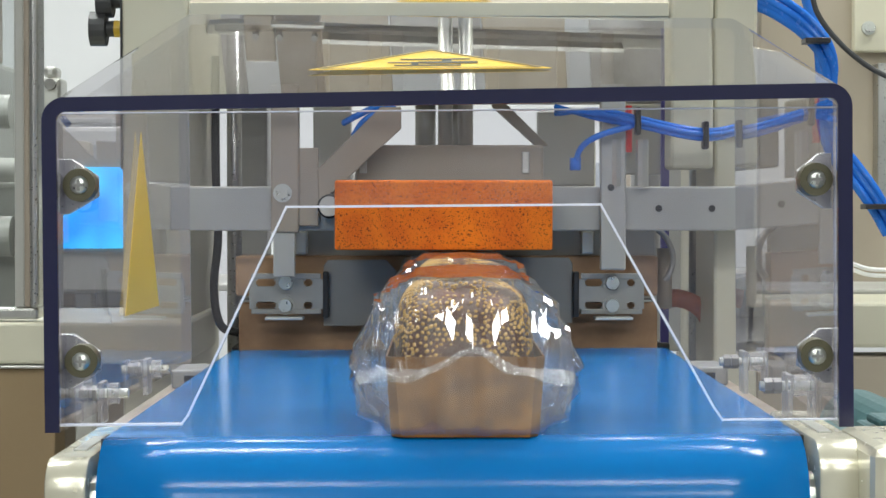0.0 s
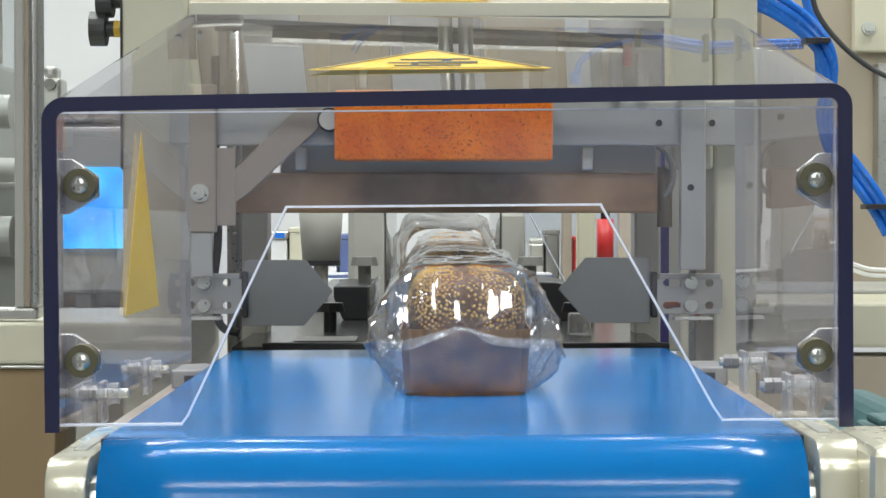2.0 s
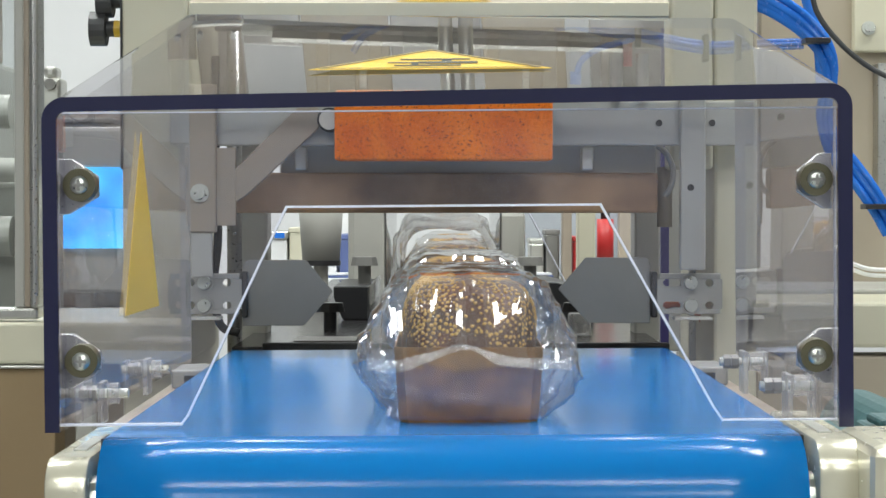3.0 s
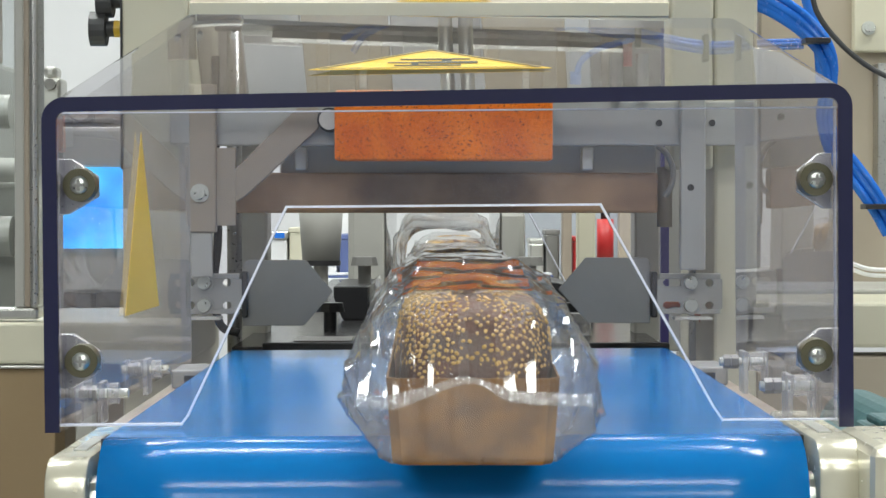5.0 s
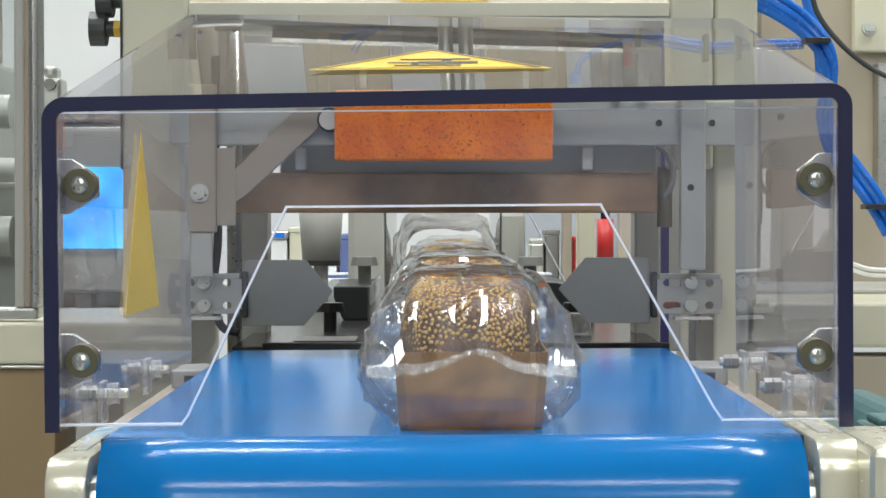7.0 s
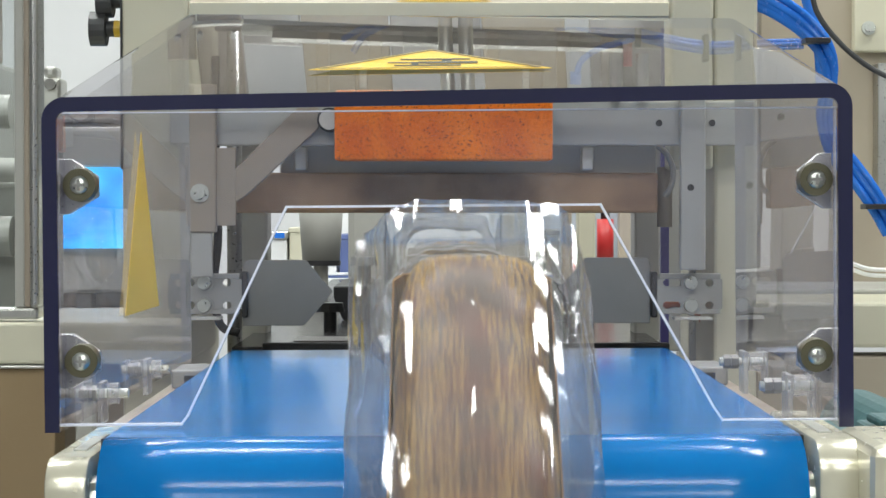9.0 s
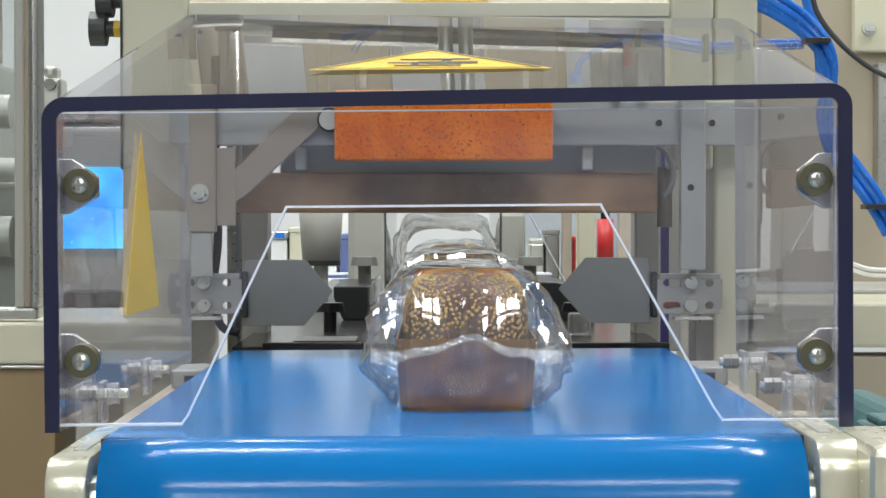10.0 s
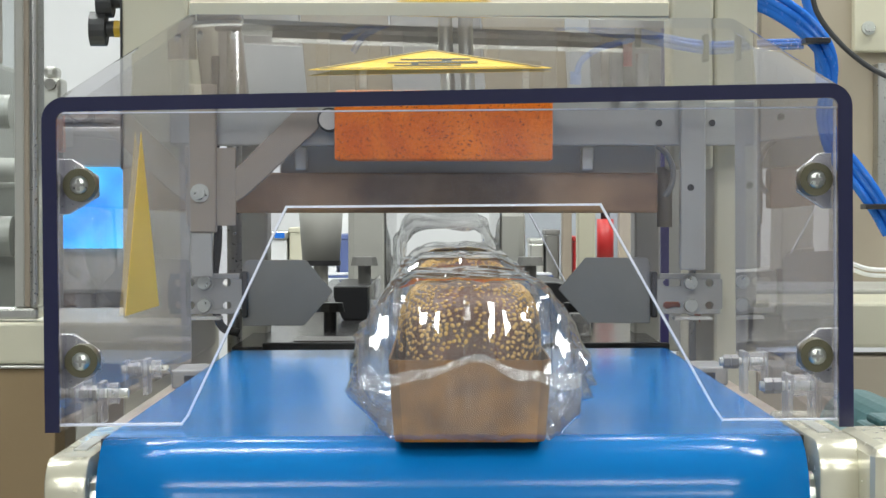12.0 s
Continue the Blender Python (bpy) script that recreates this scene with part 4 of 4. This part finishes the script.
def screen():
    s = thing("control_screen", "lit blue control screen in a grey housing", "screen")
    part("housing", box(-0.5906, -0.4344, 3.004, 3.07, 0.9243, 1.1643, 0.006), M_GREYPAINT, s)
    part("display", box(-0.5759, -0.4393, 3.0, 3.004, 0.9894, 1.1065, 0.0), M_SCREEN, s, "bright blue lit display")
    part("arm", box(-0.5336, -0.5092, 3.02, 3.06, 0, 0.9243, 0.003), M_GREYPAINT, s)


screen()


def east_machine():
    m = thing("east_cabinet", "taupe machine housing with cream beam and plate", "machine cabinet")
    part("taupe_panel", box(0.4168, 0.9052, 2.75, 2.8, 0.9163, 1.4345, 0.003), M_TAN, m, "taupe painted panel")
    part("cream_plate", box(0.5374, 0.7149, 2.73, 2.75, 1.2520, 1.3784, 0.003), M_PAINT, m, "cream plate")
    bolt_face(0.556, 2.73, 1.283, 0.006, m)
    part("bright_strip", box(0.5666, 0.5886, 2.72, 2.75, 1.0542, 1.2372, 0.002), M_STEEL, m)
    part("lower_rail", box(0.3755, 0.6874, 2.5, 2.75, 0.9279, 0.9510, 0.003), M_GREYPAINT, m)
    part("cream_beam", box(0.3305, 0.6049, 2.28, 2.5, 0.8957, 0.9452, 0.004), M_PAINT, m, "cream painted beam")
    part("base_panel", box(0.3455, 0.6324, 2.3, 2.36, 0.0, 0.8855, 0.003), M_TAN, m)
    return m


east_machine()


def motor():
    m = thing("gear_motor", "teal gear motor with cream gearbox beside the conveyor", "motor")
    part("gearbox", box(0.2685, 0.36, 1.30, 1.42, BELT_Z - 0.16, 0.9020, 0.008), M_CAP, m, "cream cast gearbox")
    c = (0.3678, 0.8543)
    part("motor_body", rod((c[0], 1.6, c[1]), (c[0], 1.85, c[1]), 0.034, sides=28), M_TEAL, m, "teal motor body", smooth=False)
    part("terminal_box", box(0.3236, 0.3531, 1.55, 1.64, 0.8668, 0.8832, 0.004), M_TEAL, m)
    part("terminal_lid", box(0.3252, 0.3487, 1.545, 1.60, 0.8853, 0.8926, 0.003), M_TEAL, m)
    part("foot", box(0.29, 0.36, 1.45, 1.8, 0.0, 0.8668, 0.004), M_TEAL, m)


motor()

# bundle of air hoses and a cable beside the frame
line = [(0.3466, 2.3500, 1.2897), (0.3785, 2.3500, 1.2757), (0.4104, 2.3500, 1.2546), (0.4327, 2.3500, 1.2260), (0.4409, 2.3500, 1.1941), (0.4351, 2.3600, 1.1563), (0.4454, 2.3600, 1.1166), (0.4665, 2.3600, 1.0923), (0.4889, 2.3600, 1.0603), (0.5081, 2.3600, 1.0283)]
for dx, dz, r in ((0, 0, 0.0048), (-0.009, -0.002, 0.0045), (0.001, 0.010, 0.0045), (-0.005, -0.010, 0.0045)):
    pts = [(x + dx, y + 0.004 * k % 0.01, z + dz) for k, (x, y, z) in enumerate(line)]
    tagged(part("air_hose", tube(pts, r), M_HOSE, smooth=True), "bright blue pneumatic hose tied in a bundle", "hose", "bundled air hoses")
tagged(part("air_hose", tube([(0.4332, 2.5000, 1.3116), (0.4433, 2.5000, 1.2710), (0.4515, 2.5000, 1.2371), (0.4542, 2.5000, 1.1964)], 0.008), M_HOSE, smooth=True), "thick blue pneumatic hose", "hose", "bundled air hoses")
for q in ((0.4227, 2.3300, 1.2358), (0.4924, 2.3400, 1.0501)):
    tagged(part("cable_tie", box(q[0] - 0.018, q[0] + 0.010, q[1] - 0.002, q[1] + 0.03, q[2] - 0.003, q[2] + 0.003, 0.001), M_BLACK), "black cable tie round the blue hoses", "cable tie")
tagged(part("black_cable", tube([(0.4054, 2.3000, 1.2859), (0.4141, 2.3000, 1.2597), (0.4390, 2.3000, 1.2285), (0.4702, 2.3000, 1.2035), (0.5014, 2.3000, 1.1880)], 0.0031), M_KNOB, smooth=True), "black cable beside the hoses", "cable")
for k in range(2):
    tagged(part("white_cable", tube([(0.4743, 2.45, 0.9862 - 0.007 * k), (0.5009, 2.45, 0.9769 - 0.007 * k), (0.5408, 2.45, 0.9756 - 0.007 * k)], 0.0025), M_WALL, smooth=True), "thin white cable beside the machine housing", "cable")
tagged(part("rust_hose", tube([(0.2525, 2.4, 0.942), (0.2707, 2.4, 0.9446), (0.2915, 2.4, 0.9368), (0.3052, 2.4, 0.9205), (0.3072, 2.4, 0.8938)], 0.0105), M_RUST, smooth=True), "reddish corrugated hose curled by the belt", "hose")


# ---- bread packs ----
def crust_shape(u, a):
    """A point of the loaf: u along it, a round the upper side; the base lies in the tray."""
    L, hw, top, low = 0.272, 0.0487, 0.0995, 0.044
    e = max(0.0, 1 - abs(2 * u - 1) ** 5) ** 0.40
    x = hw * (0.72 + 0.28 * e) * math.copysign(abs(math.cos(a)) ** 0.52, math.cos(a)) * (e ** 0.3)
    z = low + (top - low) * (0.30 + 0.70 * e) * math.sin(a) ** 0.60 * e ** 0.2
    y = 0.006 + L * u + 0.010 * (1 - math.sin(a)) * (1 if u > 0.5 else -0.3)
    return Vector((x, y, z))


def bread_pack(seed, at):
    rnd = random.Random(seed)
    p = thing("bread_pack", "seeded brown loaf in a kraft tray and crinkled clear film", "bread pack", at, "bread packs in a row")
    L, bw, tw, th = 0.284, 0.0478, 0.0522, 0.053
    # paper tray with flared walls
    bm = bmesh.new()
    def ring(w, y0, y1, z):
        c = 0.006
        q = [(-w + c, y0), (w - c, y0), (w, y0 + c), (w, y1 - c), (w - c, y1), (-w + c, y1), (-w, y1 - c), (-w, y0 + c)]
        return [bm.verts.new((x, y, z)) for x, y in q]
    rs = [ring(bw, 0.004, L - 0.004, 0.0), ring(bw + 0.001, 0.003, L - 0.003, 0.003), ring(tw, -0.001, L + 0.001, th), ring(tw - 0.0012, 0.0005, L - 0.0005, th), ring(bw - 0.001, 0.006, L - 0.006, 0.004)]
    for a, b in zip(rs, rs[1:]):
        for k in range(8):
            bm.faces.new((a[k], a[(k + 1) % 8], b[(k + 1) % 8], b[k]))
    bm.faces.new(rs[0]), bm.faces.new(rs[-1])
    part("paper_tray", bm, M_KRAFT, p, "brown kraft paper tray")
    # loaf
    bm = bmesh.new()
    nu, na = 44, 24
    rows = []
    for i in range(nu + 1):
        u = 0.002 + 0.996 * i / nu
        row = []
        for k in range(na + 1):
            v = crust_shape(u, math.pi * k / na * 0.998 + 0.003)
            d = noise.noise(v * 45 + Vector((seed * 7, 0, 0))) * 0.0022 + noise.noise(v * 14 + Vector((0, seed * 3, 0))) * 0.004
            row.append(bm.verts.new(v + Vector((d, 0, d))))
        rows.append(row)
    for a, b in zip(rows, rows[1:]):
        for k in range(na):
            bm.faces.new((a[k], a[k + 1], b[k + 1], b[k]))
    bm.faces.new(rows[0]), bm.faces.new(rows[-1])
    part("loaf", bm, M_CRUST, p, "dark brown crusty loaf", smooth=True)
    # seeds strewn over the crust, thickest on the end and shoulders
    verts, faces = [], []
    def seed_at(c, n, r):
        t = n.orthogonal().normalized()
        b = n.cross(t)
        s0 = len(verts)
        ang = rnd.random() * 6.28
        t, b = t * math.cos(ang) + b * math.sin(ang), b * math.cos(ang) - t * math.sin(ang)
        verts.append(c + n * r * 0.75)
        for k in range(6):
            q = k * math.tau / 6
            verts.append(c + t * r * 1.15 * math.cos(q) + b * r * 0.85 * math.sin(q) + n * r * 0.3)
        for k in range(6):
            q = k * math.tau / 6
            verts.append(c + t * r * 0.8 * math.cos(q) + b * r * 0.6 * math.sin(q) - n * r * 0.5)
        for k in range(6):
            j = (k + 1) % 6
            faces.append((s0, s0 + 1 + k, s0 + 1 + j))
            faces.append((s0 + 1 + k, s0 + 7 + k, s0 + 7 + j, s0 + 1 + j))
    taken = {}
    def free(c):
        cell = tuple(int(q // 0.003) for q in c)
        for i in (-1, 0, 1):
            for j in (-1, 0, 1):
                for k in (-1, 0, 1):
                    for o in taken.get((cell[0] + i, cell[1] + j, cell[2] + k), ()):
                        if (o - c).length < 0.0029:
                            return False
        taken.setdefault(cell, []).append(c)
        return True
    count = tries = 0
    while count < 1500 and tries < 9000:
        tries += 1
        u, a = (rnd.random() ** 1.5) * 0.97 + 0.003, rnd.uniform(0.08, math.pi - 0.08)
        c = crust_shape(u, a)
        if 0.14 < u < 0.8 and rnd.random() < 0.45:
            continue
        if rnd.random() > 0.35 + 0.65 * (noise.noise(c * 60 + Vector((seed, 0, 0))) * 0.5 + 0.5) or c.z < th - 0.004 or (abs(c.x) > 0.041 and rnd.random() < 0.8) or not free(c):
            continue
        du, da = crust_shape(min(u + 0.004, 0.999), a) - c, crust_shape(u, a + 0.01) - c
        n = da.cross(du)
        if n.length < 1e-9:
            continue
        n.normalize()
        if n.z < 0 and n.y > 0:
            n = -n
        if n.dot(c - Vector((0, 0.14, 0.05))) < 0:
            n = -n
        d = noise.noise(c * 14 + Vector((0, seed * 3, 0))) * 0.004
        seed_at(c + Vector((d, 0, d)), n, rnd.uniform(0.0011, 0.00165))
        count += 1
    # the flat end of the loaf
    for k in range(520):
        a, q = rnd.uniform(0.05, math.pi - 0.05), rnd.random() ** 0.5
        c = crust_shape(0.004, a)
        c = Vector((c.x * q, c.y - 0.0005 * (1 - q), 0.044 + (c.z - 0.044) * q))
        if c.z > th - 0.002 and free(c):
            seed_at(c, Vector((0, -1, 0.15)).normalized(), rnd.uniform(0.0011, 0.00165))
    me = bpy.data.meshes.new("seeds")
    me.from_pydata([tuple(v) for v in verts], [], faces)
    me.materials.append(M_SEED)
    sd = new("seeds", me)
    sd.parent = p
    tagged(sd, "pale millet seeds", kind="stuff")
    # film bag: tight over the crown, loose at the sides, folded at both ends
    prof = [(0.0, 0.1045), (0.034, 0.1035), (0.050, 0.094), (0.063, 0.072), (0.0725, 0.048), (0.0705, 0.029), (0.061, 0.012), (0.048, 0.0008), (0.0, 0.0006)]
    prof = prof + [(-x, z) for x, z in prof[-2:0:-1]]
    lens = [0.0]
    for (x0, z0), (x1, z1) in zip(prof, prof[1:] + prof[:1]):
        lens.append(lens[-1] + math.hypot(x1 - x0, z1 - z0))
    def along(q):
        d = q * lens[-1]
        for i in range(len(prof)):
            if d <= lens[i + 1]:
                break
        f = (d - lens[i]) / (lens[i + 1] - lens[i])
        (x0, z0), (x1, z1) = prof[i], prof[(i + 1) % len(prof)]
        return x0 + (x1 - x0) * f, z0 + (z1 - z0) * f
    # piecewise flat creases: heights at uneven knots round the bag, drawn out along it
    na, nu, nc = 200, 36, 12
    def knots(count, calm):
        ks = sorted(rnd.sample(range(na), count))
        hs = [rnd.uniform(0, calm) if j % 2 else rnd.uniform(0.45, 1.0) for j in range(count)]
        out = []
        for k in range(na):
            j = max((q for q in range(count) if ks[q] <= k), default=count - 1)
            k0, k1 = ks[j], ks[(j + 1) % count]
            span = (k1 - k0) % na or na
            f = ((k - k0) % na) / span
            out.append(hs[j] * (1 - f) + hs[(j + 1) % count] * f - min(0.5, span * 0.035) * 4 * f * (1 - f))
        return out
    rim, lower, tail = knots(40, 0.15), knots(16, 0.3), knots(22, 0.3)
    def tri(v):
        return abs((v % 1.0) * 2 - 1)
    waves = [(rnd.uniform(5, 12), rnd.uniform(-14, 14), rnd.random(), rnd.uniform(0.5, 1.0)) for k in range(5)]
    arch, skew = rnd.uniform(0.007, 0.014), rnd.uniform(-0.010, 0.010)
    def fin_z(x):
        return 0.0455 + arch * math.exp(-((x - skew) / 0.022) ** 2) + 0.0025 * noise.noise(Vector((x * 45, seed * 1.3, 0))) - 0.05 * max(0.0, abs(x) - 0.045)
    wide = rnd.uniform(1.05, 1.10)
    base = []
    for k in range(na):
        x, z = along(k / na)
        base.append((x * wide, z, k / na * lens[-1]))
    rings = []
    for i in range(nu + 1):
        y = 0.002 + (L + 0.016) * i / nu
        near = min(y + 0.012, L + 0.026 - y)
        e = min(1.0, max(0.0, near) / 0.045)
        e = math.sqrt(1 - (1 - e) ** 2)
        ring = []
        for k, (x, z, d) in enumerate(base):
            out = Vector((x, 0, (z - 0.05) * 1.2)).normalized()
            h = sum(a * tri(p * d * 2 + q * y + c) for p, q, c, a in waves) / 5
            front, back = max(0.0, 1 - y / 0.09), max(0.0, 1 - (L - y) / 0.08)
            h = 0.0095 * (h - 0.25) + 0.006 * (rim[k] - 0.3) * front + 0.007 * tail[k] * back
            loose = 0.25 if z < 0.004 else 0.35 if z > 0.098 else 1.0
            v = Vector((x * (0.93 + 0.07 * e), y, 0.046 + (z - 0.046) * (0.90 + 0.10 * e))) + out * h * loose
            v.z = max(0.0005, v.z)
            ring.append(v)
        rings.append(ring)
    # the ends: pleats that run together in the seal line
    for sgn in (1, -1):
        start = rings[0] if sgn == 1 else rings[-1]
        y0, y1 = (0.002, -0.0175) if sgn == 1 else (L + 0.018, L + 0.036)
        extra = []
        for c in range(1, nc + 1):
            f = c / nc
            ring = []
            for k, v in enumerate(start):
                x1 = max(-0.071, min(0.071, v.x * 1.02))
                zf = fin_z(x1) if sgn == 1 else 0.05
                up = v.z > zf
                w = Vector((v.x + (x1 - v.x) * f, 0, v.z + (zf - v.z) * f))
                swell = (f ** 0.75) if up else f ** 0.45
                fold = rim[k] if up else lower[k]
                deep = (0.0100 if up else 0.005) * max(0.0, 1 - (abs(w.x) / 0.078) ** 4)
                w.y = y0 + (y1 - y0) * swell - sgn * deep * (fold - 0.35) * min(1.0, 3.5 * f) * (1.0 - 0.45 * f)
                if sgn == 1 and abs(w.x) < 0.055:
                    w.y = min(w.y, -0.0025)
                w.z = max(0.0005, w.z)
                ring.append(w)
            extra.append(ring)
        rings = extra[::-1] + rings if sgn == 1 else rings + extra
    bm = bmesh.new()
    vr = [[bm.verts.new(v) for v in ring] for ring in rings]
    for a, b in zip(vr, vr[1:]):
        for k in range(na):
            k1 = (k + 1) % na
            bm.faces.new((a[k], a[k1], b[k1], b[k]))
    bmesh.ops.recalc_face_normals(bm, faces=bm.faces)
    for e in bm.edges:
        e.smooth = e.calc_face_angle(0) < 0.16
    bag = part("film_bag", bm, M_FILM, p, "crinkled glossy clear film bag", smooth=True)
    bag.visible_shadow = False
    # crimped seal fin across each end
    for yf, sgn in ((-0.018, -1), (L + 0.0365, 1)):
        bm = bmesh.new()
        cols = []
        for i in range(121):
            u = i / 120
            x = -0.070 + 0.140 * u
            top = fin_z(x) if sgn < 0 else 0.05
            hgt = 0.0040 + 0.0040 * min(1.0, abs(x) / 0.05) + 0.0035 * noise.noise(Vector((u * 7, 5.0, seed)))
            crimp = 0.0005 * (i % 2) + 0.004 * noise.noise(Vector((u * 9, 2.0, seed)))
            lean = 0.45 + 0.5 * noise.noise(Vector((u * 4, 8.0, seed)))
            cols.append([bm.verts.new((x, yf + sgn * (crimp * (0.3 + q) + hgt * q * lean), top + 0.001 - hgt * q)) for q in (0, 0.33, 0.66, 1.0)])
        for a, b in zip(cols, cols[1:]):
            for k in range(3):
                bm.faces.new((a[k], a[k + 1], b[k + 1], b[k]))
        fin = part("seal_fin", bm, M_SEAL, p, "whitish crimped seal fin")
        fin.visible_shadow = False
    return p


PACK_X = (0.0145, 0.0180, 0.0190, 0.0172, 0.0165, 0.0165)
PACKS = [bread_pack(k + 1, (PACK_X[k], 1.36 + 0.56 * k, BELT_Z)) for k in range(6)]


# ---- what moves ----
def motions():
    def slide(ob, shift, steps):
        walk(ob, [(t, pose(shift[0] * k, shift[1] * k, shift[2] * k)) for t, k in steps])

    # the press comes down, settles, and goes up again
    first_up = [(0.0, 0.95), (0.1, 0.98), (0.2, 1.0), (0.53, 1.0), (0.6, 0.875), (0.7, 0.42), (0.8, 0.04), (0.87, 0.0)]
    def stroke(t):
        return [(t + dt, k) for dt, k in ((0, 0), (0.06, 0.12), (0.16, 0.785), (0.26, 0.893), (0.36, 0.975), (0.46, 1.0), (0.78, 1.0), (0.86, 0.865), (0.97, 0.26), (1.05, 0.02), (1.10, 0))]
    steps = first_up + stroke(3.45) + stroke(7.15) + stroke(10.84) + [(12.0, 0)]
    slide(CARRIAGE, (0, 0, -0.0953), steps)
    slide(JAW, (0, 0, 0.0779), steps)
    # the gusset arms shoot in with it and leave earlier
    def tuck(t):
        return [(t + dt, k) for dt, k in ((0, 0), (0.10, 0.55), (0.17, 1.0), (0.42, 1.0), (0.50, 0.6), (0.60, 0.02), (0.64, 0))]
    steps = [(0.0, 1.0), (0.20, 1.0), (0.30, 0.6), (0.40, 0.02), (0.44, 0)] + tuck(3.45) + tuck(7.12) + tuck(10.84) + [(12.0, 0)]
    slide(ARM_W, (0.0871, 0, 0), steps)
    slide(ARM_E, (-0.0841, 0, 0), steps)

    # the belt stops while the press is down
    speed = 0.2
    runs = [(0.78, 3.36), (4.40, 6.98), (8.09, 10.78), (11.735, 12.5)]
    def travel(t):
        return sum(speed * max(0.0, min(t, b) - a) for a, b in runs)
    marks = [0.0, 0.72, 0.84, 1.6, 2.4, 3.30, 3.42, 4.34, 4.46, 5.5, 6.92, 7.04, 8.03, 8.15, 9.5, 10.72, 10.84, 11.68, 11.79, 12.0]
    tips = [1.50, 5.12, 8.82, 99, 99, 99]
    start = [1.357, 1.901, 2.431, 2.952, 3.48, 4.01]
    spots = [-0.3, 0.0, 0.3]
    for k, ob in enumerate(PACKS):
        ref = tips[k]
        rows = [(t, pose(PACK_X[k], start[k] - travel(t), BELT_Z)) for t in marks if t < ref - 0.40]
        if ref < 50:
            # over the nose of the belt, nose down, and off to the floor
            near = start[k] - travel(ref - 0.33)
            for dt, y, z, rx in ((-0.33, near, 0.8972, 1.4), (-0.25, near - 0.016, 0.8965, 1.9), (-0.10, min(1.232, near - 0.048), 0.8952, 2.6), (0.0, 1.180, 0.890, 4), (0.10, 1.160, 0.848, 18), (0.20, 1.200, 0.745, 52),
                                 (0.30, 1.200, 0.610, 76), (0.40, 1.190, 0.360, 82), (0.50, 1.12, 0.10, 60), (0.60, 1.0, 0.0, 0)):
                rows.append((ref + dt, pose(PACK_X[k], y, z, rx)))
            rows[-1] = (ref + 0.60, pose(PACK_X[k] + spots[k], 1.0, 0.0))
            rows.append((12.0, pose(PACK_X[k] + spots[k], 1.0, 0.0)))
        walk(ob, rows)


motions()
